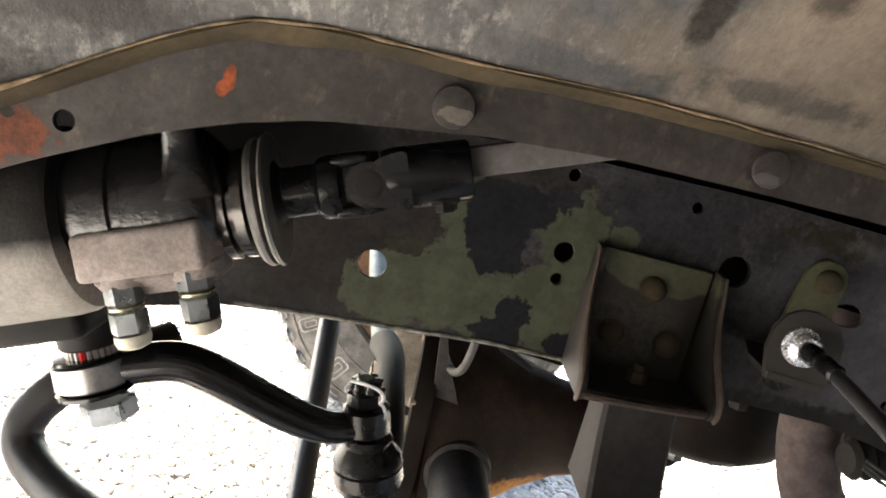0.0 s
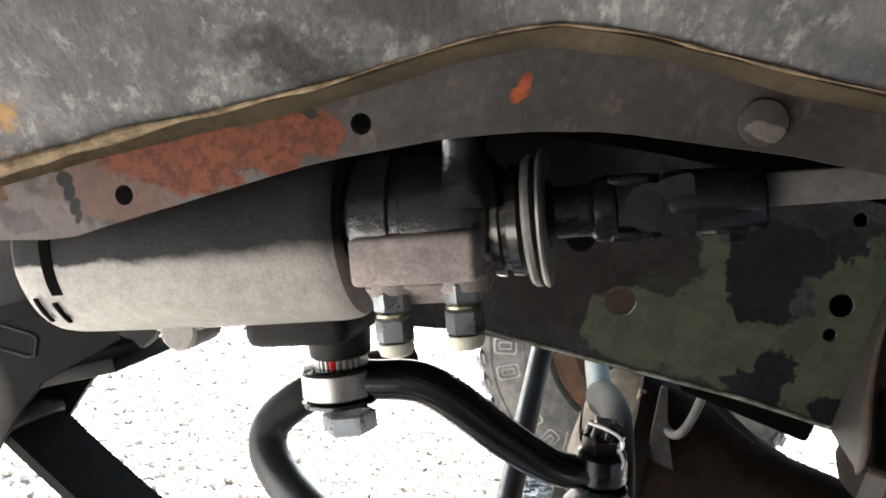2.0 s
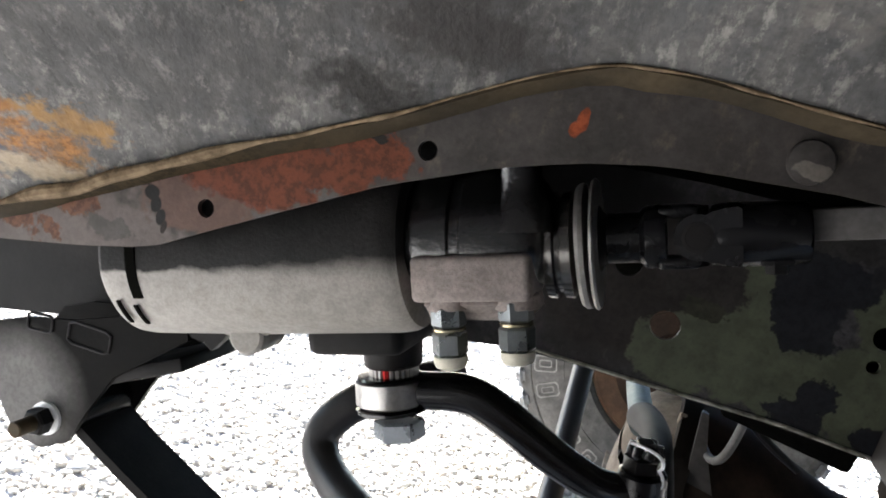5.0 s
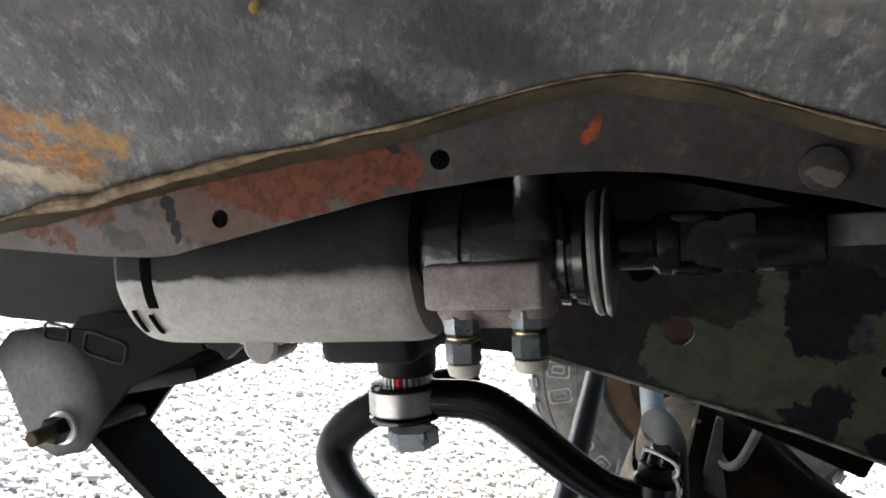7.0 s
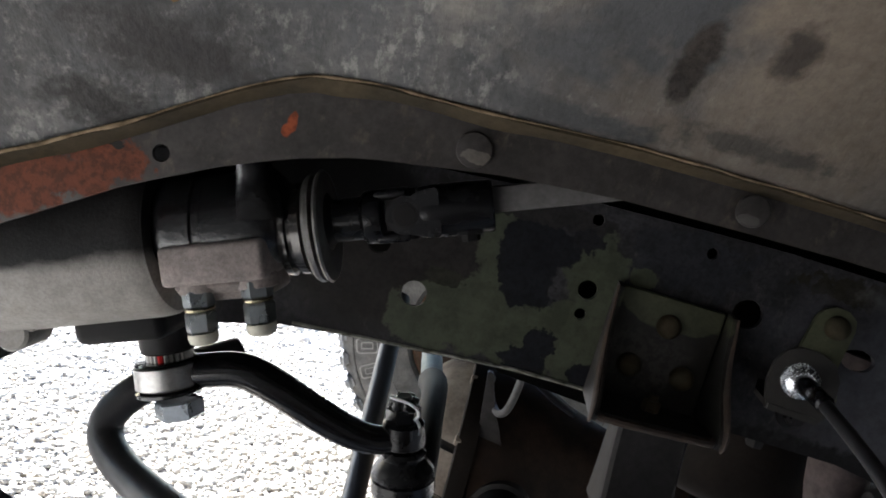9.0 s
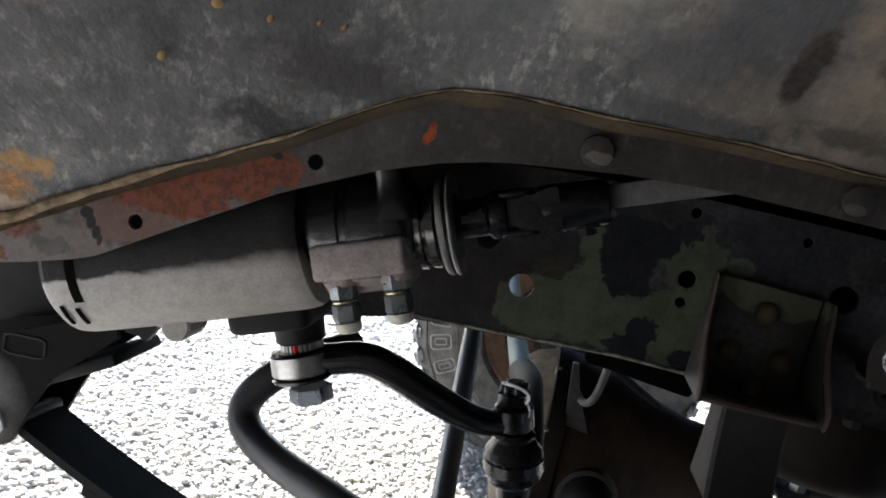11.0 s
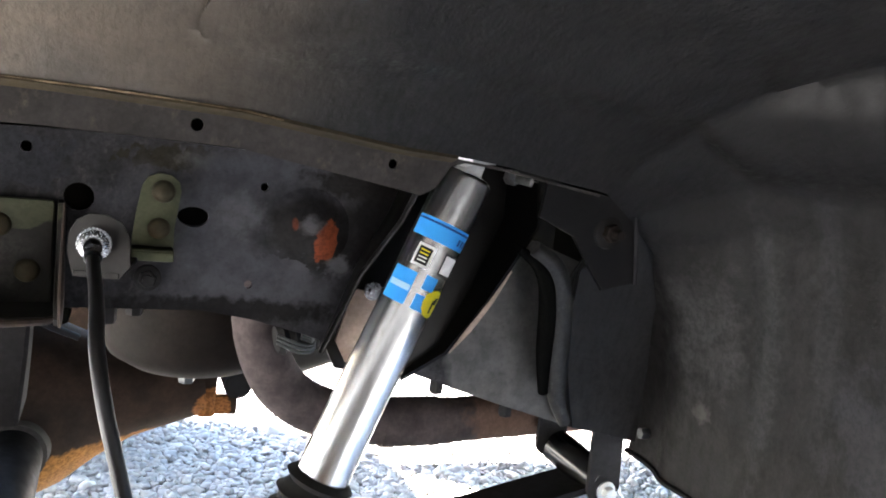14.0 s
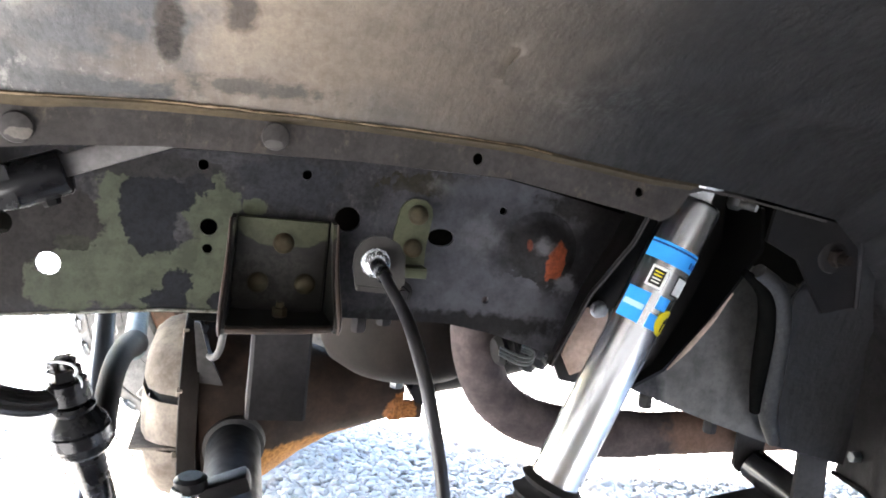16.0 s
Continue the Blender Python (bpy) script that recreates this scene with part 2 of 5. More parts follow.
M_FLANGE = mat("flange_paint", (0.056, 0.05, 0.047), (0.038, 0.034, 0.032), rough=0.55, spec=0.2, scratch=((60, 60, 40), (0.085, 0.07, 0.058), -0.03), bump=0.3, scale=22, grain=0.35, soft=0.1, patches=[
    ((-0.38, -0.22, 0.83), (0.09, 1, 0.03), (0.11, 0.104, 0.1), 0.3, 0.3), ((-0.52, -0.22, 0.775), (0.09, 1, 0.05), (0.16, 0.135, 0.125), 0.5),
    ((-0.50, -0.22, 0.79), (0.02, 1, 0.01), (0.17, 0.075, 0.045), 0.8), ((-0.54, -0.22, 0.765), (0.03, 1, 0.008), (0.17, 0.075, 0.045), 0.8), ((-0.47, -0.22, 0.78), (0.018, 1, 0.007), (0.1, 0.09, 0.085), 0.8),
    ((-0.421, -0.22, 0.816), (0.036, 1, 0.022), (0.125, 0.075, 0.06), 0.4), ((-0.40, -0.22, 0.84), (0.05, 1, 0.017), RUST, 0.4), ((-0.362, -0.22, 0.858), (0.042, 1, 0.013), RUST, 0.5), ((-0.33, -0.22, 0.875), (0.026, 1, 0.012), RUST, 0.5),
    ((-0.2268, -0.22, 0.9255), (0.003, 1, 0.0068), ORANGE, 0.3), ((-0.2292, -0.22, 0.92), (0.0035, 1, 0.0048), ORANGE, 0.3),
    ((-0.345, -0.22, 0.884), (0.02, 1, 0.003), (0.012, 0.011, 0.01), 0.6), ((-0.4495, -0.22, 0.81), (0.005, 1, 0.0045), (0.006, 0.005, 0.005), 0.2), ((-0.445, -0.22, 0.804), (0.0038, 1, 0.005), (0.006, 0.005, 0.005), 0.2), ((-0.44, -0.22, 0.798), (0.0033, 1, 0.005), (0.006, 0.005, 0.005), 0.2), ((-0.4365, -0.22, 0.793), (0.002, 1, 0.004), (0.02, 0.012, 0.01), 0.3), ((-0.462, -0.22, 0.814), (0.01, 1, 0.002), (0.02, 0.012, 0.01), 0.5)])
M_FBOLT = mat("bolt_paint_half_lit", (0.044, 0.04, 0.038), (0.03, 0.027, 0.026), rough=0.55, bump=0.2, scale=60, patches=[
    # Pale lower crescents: wear, with the half-lit look of the heads put into colour.
    ((-0.117, -0.21, 0.936), (0.0095, 1, 0.0042), (0.12, 0.107, 0.095), 0.3), ((0.05, -0.19, 0.946), (0.008, 1, 0.003), (0.075, 0.07, 0.066), 0.3)])
M_CRUST = mat("dried_mud", (0.27, 0.2, 0.13), (0.09, 0.065, 0.04), rough=0.95, bump=0.5, scale=70)
M_LIP = mat("lip_dirt", (0.066, 0.051, 0.032), (0.036, 0.03, 0.022), rough=0.9, bump=0.4, soft=0.4, patches=[
    ((-0.45, -0.24, 0.83), (0.14, 1, 0.06), (0.05, 0.036, 0.02), 0.40)])
M_CAST = mat("cast_black_with_bounce", (0.022, 0.021, 0.021), (0.015, 0.015, 0.015), rough=0.5, rough2=0.62, fine=420, bump=0.4, grain=0.3, soft=0.03, patches=[
    # Pale underside mixes a paint edge at left with bounced light painted in.
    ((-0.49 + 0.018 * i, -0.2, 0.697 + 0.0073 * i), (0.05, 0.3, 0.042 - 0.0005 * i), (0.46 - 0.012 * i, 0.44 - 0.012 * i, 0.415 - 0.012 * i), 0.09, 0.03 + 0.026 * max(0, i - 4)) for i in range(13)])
M_PORT = mat("port_block_grey", (0.32, 0.275, 0.255), (0.2, 0.175, 0.165), rough=0.55, rough2=0.7, fine=420, bump=0.5, grain=0.35)
M_CASTBLK = mat("cast_gloss_black", (0.01, 0.01, 0.011), (0.006, 0.006, 0.007), rough=0.13, rough2=0.26, scale=40, fine=320, bump=0.45, grain=0.3, spec=0.7, depth=0.002, coat=0.2)
M_BLACK = mat("gloss_black_paint", (0.004, 0.004, 0.005), (0.007, 0.007, 0.008), rough=0.17, rough2=0.24, bump=0.02, grain=0.1, spec=0.6)
M_DULLBLK = mat("dull_black_paint", (0.006, 0.006, 0.0065), (0.01, 0.009, 0.009), rough=0.45, rough2=0.6, bump=0.15, spec=0.12)
M_HANGER = mat("hanger_paint_with_bounce", (0.003, 0.003, 0.003), (0.005, 0.0045, 0.004), rough=0.4, rough2=0.5, bump=0.2, scale=30, spec=0.04, patches=[
    # Pale patch low on the plates: dust, with ground bounce put into the colour.
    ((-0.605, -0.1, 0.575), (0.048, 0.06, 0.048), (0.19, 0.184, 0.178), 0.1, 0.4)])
M_RUBBER = mat("rubber", (0.015, 0.015, 0.016), (0.022, 0.021, 0.021), rough=0.7, bump=0.15)
M_TYRE = mat("tyre_rubber", (0.09, 0.088, 0.086), (0.15, 0.146, 0.142), rough=0.88, bump=0.4, scale=20, fine=220)
M_TREAD = mat("dusty_tread", (0.34, 0.35, 0.37), (0.24, 0.245, 0.255), rough=0.9, bump=0.5, scale=30, fine=260)
M_LETTER = mat("sidewall_white", (0.36, 0.35, 0.34), (0.22, 0.215, 0.21), rough=0.8, bump=0.1)
M_YDOT = mat("yellow_dirt", (0.24, 0.16, 0.065), (0.16, 0.11, 0.055), rough=0.9, bump=0.3, scale=80)
M_ZINC = mat("zinc", (0.9, 0.91, 0.92), (0.78, 0.79, 0.8), rough=0.2, rough2=0.3, metal=0.1, bump=0.05, grain=0.15, spec=0.5)
M_ZINCG = mat("grey_zinc", (0.17, 0.18, 0.18), (0.11, 0.115, 0.115), rough=0.3, rough2=0.45, metal=0.85, bump=0.05, grain=0.2, spec=0.4)
M_STEEL = mat("bare_steel", (0.33, 0.32, 0.31), (0.22, 0.21, 0.2), rough=0.4, rough2=0.55, metal=0.9, bump=0.1)
M_BAR = mat("dull_bar_steel", (0.12, 0.115, 0.112), (0.08, 0.077, 0.075), rough=0.5, rough2=0.65, metal=0.4, bump=0.1)
# Pale colour for the painted highlight along the rail's lower edge.
M_EDGE = mat("edge_highlight", (0.3, 0.3, 0.26), (0.08, 0.08, 0.06), rough=0.6, scale=60, bump=0.2)
M_TUBE = mat("tube_plating", (0.12, 0.15, 0.15), (0.08, 0.1, 0.1), rough=0.45, rough2=0.55, metal=0.2, bump=0.05)
M_BRONZE = mat("bronze_ring", (0.5, 0.44, 0.3), (0.36, 0.31, 0.2), rough=0.25, metal=0.9, bump=0.05)
M_RIM = mat("rusty_rim", (0.12, 0.07, 0.045), (0.07, 0.045, 0.032), rough=0.8, bump=0.4)
M_RINGS = mat("oily_ring", (0.12, 0.115, 0.11), (0.05, 0.048, 0.046), rough=0.14, rough2=0.25, metal=0.8, bump=0.05, grain=0.2, spec=0.6)
M_HUB = mat("machined_hub", (0.5, 0.49, 0.47), (0.36, 0.35, 0.34), rough=0.3, rough2=0.4, metal=0.95, bump=0.06)
M_ZINCF = mat("blue_zinc", (0.23, 0.25, 0.26), (0.15, 0.165, 0.17), rough=0.22, rough2=0.36, metal=0.85, bump=0.04, grain=0.2, spec=0.5)
M_FIT = mat("sparkling_zinc", (0.85, 0.87, 0.9), (0.7, 0.72, 0.75), rough=0.16, rough2=0.3, metal=0.75, bump=0.5, scale=220, fine=500, depth=0.001, grain=0.2, spec=0.6)
M_NUT = mat("bright_zinc_nut", (0.5, 0.55, 0.6), (0.38, 0.42, 0.46), rough=0.25, rough2=0.36, metal=0.7, bump=0.04, grain=0.2, spec=0.5)
M_SATIN = mat("satin_black", (0.016, 0.016, 0.018), (0.024, 0.023, 0.024), rough=0.34, rough2=0.46, bump=0.12, grain=0.25, spec=0.5, fine=300)
M_YOKE = mat("yoke_black", (0.005, 0.005, 0.006), (0.009, 0.009, 0.01), rough=0.2, rough2=0.32, bump=0.06, grain=0.15, spec=0.25)
M_CAP = mat("plastic_cap", (0.55, 0.53, 0.44), (0.5, 0.48, 0.4), rough=0.5, bump=0.0)
M_RED = mat("red_mark", (0.5, 0.03, 0.03), (0.42, 0.02, 0.02), rough=0.5, bump=0.0)
M_ALU = mat("brushed_silver", (0.93, 0.94, 0.95), (0.9, 0.91, 0.92), rough=0.26, metal=1.0, bump=0.0, grain=0.02, spec=0.5)
M_BLUE = mat("blue_decal", (0.05, 0.36, 0.85), (0.04, 0.32, 0.8), rough=0.35, bump=0.0, grain=0.05)
M_YELLOW = mat("yellow_decal", (0.75, 0.62, 0.03), (0.7, 0.58, 0.03), rough=0.4, bump=0.0, grain=0.05)
M_PALE = mat("pale_blue_decal", (0.4, 0.62, 0.85), (0.38, 0.6, 0.82), rough=0.35, bump=0.0, grain=0.05)
M_WHITE = mat("white_decal", (0.75, 0.75, 0.74), (0.7, 0.7, 0.7), rough=0.4, bump=0.0, grain=0.05)
M_NAVYINK = mat("navy_ink", (0.02, 0.06, 0.25), (0.02, 0.05, 0.2), rough=0.4, bump=0.0)
M_INK = mat("black_ink", (0.02, 0.02, 0.02), (0.02, 0.02, 0.02), rough=0.5, bump=0.0)
M_DIFF = mat("diff_rust", (0.036, 0.022, 0.016), (0.018, 0.012, 0.009), rough=0.75, bump=0.4, patches=[
    ((0.2, 0.6, 0.36), (0.22, 0.3, 0.06), (0.34, 0.15, 0.04), 0.20), ((0.34, 0.6, 0.45), (0.03, 0.2, 0.04), (0.3, 0.12, 0.04), 0.24)])
M_COVER = mat("cover_dust", (0.25, 0.208, 0.17), (0.12, 0.097, 0.078), rough=0.85, bump=0.3)
M_COLLAR = mat("dusty_casting", (0.04, 0.036, 0.034), (0.022, 0.02, 0.019), rough=0.6, bump=0.4, scale=40, spec=0.2)
M_PAN = mat("pan_grime", (0.016, 0.012, 0.01), (0.01, 0.008, 0.0065), rough=0.7, bump=0.3)
M_PIPE = mat("pipe_rust", (0.1, 0.08, 0.078), (0.058, 0.047, 0.046), rough=0.75, scale=30, bump=0.4, patches=[
    ((0.72, 0.15, 0.6), (0.10, 0.2, 0.08), (0.19, 0.12, 0.09), 0.24)])
M_STRAP = mat("grey_rubber", (0.035, 0.033, 0.034), (0.023, 0.022, 0.023), rough=0.7, bump=0.2)
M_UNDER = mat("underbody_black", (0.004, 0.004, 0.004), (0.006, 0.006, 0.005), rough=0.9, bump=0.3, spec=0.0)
# Dark colour of the added wall that holds back near-side light.
M_BLOCKER = mat("light_blocker", (0.032, 0.032, 0.032), (0.024, 0.024, 0.024), rough=0.8, bump=0.3, scale=5, streak=(6.0, 1.0, 0.4))
# Pink tone of the painted reflection and of the bare fold edge.
M_PINK = mat("pink_sheen_bare_edge", (0.5, 0.38, 0.31), (0.3, 0.22, 0.18), rough=0.8, bump=0.3)
M_PLATE = mat("patch_plate", (0.062, 0.052, 0.048), (0.042, 0.036, 0.033), rough=0.6, bump=0.3, scale=40, patches=[((0.765, -0.448, 0.868), (0.1, 0.02, 0.014), (0.16, 0.07, 0.035), 0.7, 0.3), ((0.76, -0.424, 0.917), (0.1, 0.026, 0.026), (0.1, 0.042, 0.03), 0.3, 0.3), ((0.765, -0.41, 0.878), (0.1, 0.04, 0.006), (0.1, 0.095, 0.1), 0.6, 0.4)])
M_GROUND = mat("gravel_bed", (0.6, 0.594, 0.58), (0.48, 0.474, 0.465), rough=0.9, scale=25, fine=90, bump=0.8, depth=0.01, grain=0.4)


def stone_mat():
    m = bpy.data.materials.new("pebbles")
    m.use_nodes = True
    N, L = m.node_tree.nodes, m.node_tree.links.new
    geo = N.new("ShaderNodeNewGeometry")
    r = N.new("ShaderNodeValToRGB")
    el = r.color_ramp.elements
    el[0].color, el[1].color = (0.43, 0.422, 0.408, 1), (0.78, 0.755, 0.7, 1)
    for p, c in ((0.3, (0.52, 0.507, 0.48, 1)), (0.55, (0.62, 0.597, 0.555, 1)), (0.8, (0.57, 0.515, 0.45, 1))):
        el.new(p).color = c
    L(geo.outputs["Random Per Island"], r.inputs[0])
    n = N.new("ShaderNodeTexNoise")
    n.inputs["Scale"].default_value, n.inputs["Detail"].default_value = 90, 5
    L(geo.outputs["Position"], n.inputs["Vector"])
    x = N.new("ShaderNodeMix")
    x.data_type, x.blend_type = "RGBA", "MULTIPLY"
    x.inputs[0].default_value = 0.22
    L(r.outputs[0], x.inputs[6])
    L(n.outputs[0], x.inputs[7])
    L(x.outputs[2], N["Principled BSDF"].inputs["Base Color"])
    N["Principled BSDF"].inputs["Roughness"].default_value = 0.75
    return m


M_STONE = stone_mat()

# ---- builders ----
BASE = {}


def thing(name, base, label, category, group="", kind=""):
    ob = new(name)
    ob.location = base
    ob.empty_display_size = 0.02
    BASE[ob] = Vector(base)
    return tagged(ob, label, category, group, kind)


def part(name, bm, material, parent=None, label="", smooth=35):
    bmesh.ops.recalc_face_normals(bm, faces=bm.faces)
    me = bpy.data.meshes.new(name)
    if parent is not None:
        bmesh.ops.translate(bm, verts=bm.verts, vec=-BASE[parent])
    if smooth:
        for f in bm.faces:
            f.smooth = True
        for e in bm.edges:
            e.smooth = len(e.link_faces) == 2 and e.calc_face_angle(0) < radians(smooth)
    bm.to_mesh(me)
    bm.free()
    me.materials.append(material)
    ob = new(name, me)
    if parent is not None:
        ob.parent = parent
        BASE[ob] = BASE[parent]
    if label:
        ob["label"] = label
    return ob


def frame_of(d, up=(0, 0, 1)):
    d = Vector(d).normalized()
    u = Vector(up)
    if abs(d.dot(u)) > 0.95:
        u = Vector((1, 0, 0))
    a = u.cross(d).normalized()
    return a, d.cross(a).normalized(), d


def sweep(points, radii, seg=16, bm=None, cap=True, flat=1.0, up=(0, 0, 1), smooth_path=0):
    """A round or oval bar along a path."""
    bm = bm or bmesh.new()
    P = [Vector(p) for p in points]
    R = list(radii) if isinstance(radii, (list, tuple)) else [radii] * len(P)
    for _ in range(smooth_path):
        Q, S = [P[0]], [R[0]]
        for i in range(len(P) - 1):
            Q += [P[i] * 0.75 + P[i + 1] * 0.25, P[i] * 0.25 + P[i + 1] * 0.75]
            S += [R[i] * 0.75 + R[i + 1] * 0.25, R[i] * 0.25 + R[i + 1] * 0.75]
        P, R = Q + [P[-1]], S + [R[-1]]
    rings, prev = [], None
    for i, p in enumerate(P):
        d = (P[min(i + 1, len(P) - 1)] - P[max(i - 1, 0)]).normalized()
        if prev is None:
            a, b, _ = frame_of(d, up)
        else:
            a = (prev - d * prev.dot(d)).normalized()
            b = d.cross(a)
        prev = a
        rings.append([bm.verts.new(p + (a * math.cos(t) + b * math.sin(t) * flat) * R[i])
                      for t in (2 * math.pi * k / seg for k in range(seg))])
    for r, s in zip(rings, rings[1:]):
        for k in range(seg):
            bm.faces.new((r[k], r[(k + 1) % seg], s[(k + 1) % seg], s[k]))
    if cap:
        bm.faces.new(rings[0][::-1])
        bm.faces.new(rings[-1])
    return bm


def lathe(profile, origin, axis, seg=32, bm=None, phase=0.0):
    """A turned body: profile rows (distance along the axis, radius)."""
    bm = bm or bmesh.new()
    a, b, d = frame_of(axis)
    o = Vector(origin)
    rings = []
    for s, r in profile:
        rings.append([bm.verts.new(o + d * s + (a * math.cos(t) + b * math.sin(t)) * max(r, 1e-5))
                      for t in (phase + 2 * math.pi * k / seg for k in range(seg))])
    for r, s in zip(rings, rings[1:]):
        for k in range(seg):
            bm.faces.new((r[k], r[(k + 1) % seg], s[(k + 1) % seg], s[k]))
    bm.faces.new(rings[0][::-1])
    bm.faces.new(rings[-1])
    return bm


def cyl(p, q, r, seg=24, r2=None, bev=0.0):
    p, q = Vector(p), Vector(q)
    h = (q - p).length
    r2 = r if r2 is None else r2
    prof = [(0, r - bev), (bev, r), (h - bev, r2), (h, r2 - bev)] if bev else [(0, r), (h, r2)]
    return lathe(prof, p, q - p, seg)


def hexa(p, q, r, phase=0.3):
    """A hexagonal nut or bolt head with chamfered corners."""
    p, q = Vector(p), Vector(q)
    h = (q - p).length
    return lathe([(0, r * 0.86), (h * 0.12, r), (h * 0.88, r), (h, r * 0.86)], p, q - p, 6, phase=phase)


def box(c, size, rot=None, bev=0.003, seg=2, bm=None):
    own = bmesh.new()
    bmesh.ops.create_cube(own, size=1)
    m = Matrix.Translation(c) @ (rot or Matrix()) @ Matrix.Diagonal((*size, 1))
    bmesh.ops.transform(own, matrix=m, verts=own.verts)
    if bev:
        bmesh.ops.bevel(own, geom=own.edges[:], offset=bev, segments=seg, affect="EDGES", profile=0.5)
    if bm is None:
        return own
    me = bpy.data.meshes.new("tmp")
    own.to_mesh(me)
    own.free()
    bm.from_mesh(me)
    bpy.data.meshes.remove(me)
    return bm


def join(*bms):
    out = bms[0]
    for b in bms[1:]:
        me = bpy.data.meshes.new("tmp")
        b.to_mesh(me)
        b.free()
        out.from_mesh(me)
        bpy.data.meshes.remove(me)
    return out


def circle(cx, cz, r, n=16, r2=None):
    return [(cx + r * math.cos(2 * math.pi * k / n), cz + (r2 or r) * math.sin(2 * math.pi * k / n)) for k in range(n)]


def plate(outline, thick, place, holes=(), bev=0.0):
    """A sheet cut to an outline with holes through it. place(u, v, w) gives the world place, w across the thickness."""
    bm = bmesh.new()
    edges = []
    for loop in (outline, *holes):
        vs = [bm.verts.new((u, v, 0)) for u, v in loop]
        edges += [bm.edges.new((vs[i], vs[(i + 1) % len(vs)])) for i in range(len(vs))]
    bmesh.ops.triangle_fill(bm, edges=edges, use_beauty=True, use_dissolve=False)
    bmesh.ops.recalc_face_normals(bm, faces=bm.faces)
    g = bmesh.ops.extrude_face_region(bm, geom=bm.faces[:])
    bmesh.ops.translate(bm, verts=[v for v in g["geom"] if isinstance(v, bmesh.types.BMVert)], vec=(0, 0, 1))
    if bev:
        rim = [e for e in bm.edges if len(e.link_faces) == 2 and e.calc_face_angle(0) > 1.2]
        bmesh.ops.bevel(bm, geom=rim, offset=bev, segments=1, affect="EDGES")
    for v in bm.verts:
        v.co = Vector(place(v.co.x, v.co.y, v.co.z * thick))
    return bm


def grid(rows):
    """A sheet through rows of points."""
    bm = bmesh.new()
    V = [[bm.verts.new(p) for p in r] for r in rows]
    for r, s in zip(V, V[1:]):
        for k in range(len(r) - 1):
            bm.faces.new((r[k], r[k + 1], s[k + 1], s[k]))
    return bm


def thicken(bm, t):
    bmesh.ops.recalc_face_normals(bm, faces=bm.faces)
    bmesh.ops.solidify(bm, geom=bm.faces[:], thickness=t)
    return bm


def lerp_table(table, x):
    if x <= table[0][0]:
        return table[0][1:]
    for a, b in zip(table, table[1:]):
        if x <= b[0]:
            f = (x - a[0]) / (b[0] - a[0])
            return tuple(p + (q - p) * f for p, q in zip(a[1:], b[1:]))
    return table[-1][1:]

# ---- ground ----
gb = bmesh.new()
bmesh.ops.create_grid(gb, x_segments=60, y_segments=60, size=60)
for v in gb.verts:
    v.co.z = -0.008
tagged(part("ground", gb, M_GROUND), "pale grey gravel yard in bright sun", "ground", kind="structure")


def pebbles(count, x0, x1, y0, y1, size, seed, sub, sink=0.0):
    rng = np.random.default_rng(seed)
    ib = bmesh.new()
    bmesh.ops.create_icosphere(ib, subdivisions=sub, radius=1.0)
    ib.verts.ensure_lookup_table()
    V = np.array([v.co[:] for v in ib.verts])
    F = np.array([[v.index for v in f.verts] for f in ib.faces])
    ib.free()
    n = count
    s = size * rng.lognormal(0, 0.3, n)
    dim = np.stack([s * rng.uniform(0.8, 1.3, n), s * rng.uniform(0.6, 1.0, n), s * rng.uniform(0.4, 0.62, n)], 1)
    lump = 1 + 0.1 * rng.standard_normal((n, len(V)))
    pts = V[None] * lump[..., None] * dim[:, None]
    a, t = rng.uniform(0, 2 * np.pi, n), rng.uniform(-0.5, 0.5, n)
    ct, st, ca, sa = np.cos(t), np.sin(t), np.cos(a), np.sin(a)
    x, y, z = pts[..., 0], pts[..., 1], pts[..., 2]
    x, z = x * ct[:, None] + z * st[:, None], -x * st[:, None] + z * ct[:, None]
    x, y = x * ca[:, None] - y * sa[:, None], x * sa[:, None] + y * ca[:, None]
    c = np.stack([rng.uniform(x0, x1, n), rng.uniform(y0, y1, n), rng.uniform(-0.005, 0.002, n) - sink], 1)
    pts = np.stack([x, y, z], -1) + c[:, None]
    faces = F[None] + (np.arange(n) * len(V))[:, None, None]
    return pts.reshape(-1, 3), faces.reshape(-1, 3)


def pebble_field():
    Vs, Fs, k = [], [], 0
    for args in ((10500, 0.0, 1.25, 0.65, 1.6, 0.0104, 1, 2), (6800, 1.25, 2.2, 0.6, 2.0, 0.0104, 7, 1), (9500, 0.0, 1.25, 1.6, 2.4, 0.0088, 8, 1), (21000, -1.7, 0.0, 0.5, 2.4, 0.0082, 2, 1, 0.0022),
                 (7000, 1.25, 2.6, 2.0, 3.2, 0.0095, 5, 1), (8000, -2.6, 1.25, 2.4, 4.0, 0.012, 6, 1), (9000, -3.5, 3.6, 3.2, 6.5, 0.018, 3, 1), (8500, -0.7, 1.9, -0.3, 0.65, 0.0105, 4, 1)):
        v, f = pebbles(*args)
        Vs.append(v)
        Fs.append(f + k)
        k += len(v)
    me = bpy.data.meshes.new("gravel")
    me.from_pydata(np.concatenate(Vs).tolist(), [], np.concatenate(Fs).tolist())
    me.shade_smooth()
    me.materials.append(M_STONE)
    tagged(new("gravel", me), "loose rounded grey and tan pebbles", "gravel", kind="stuff")


pebble_field()

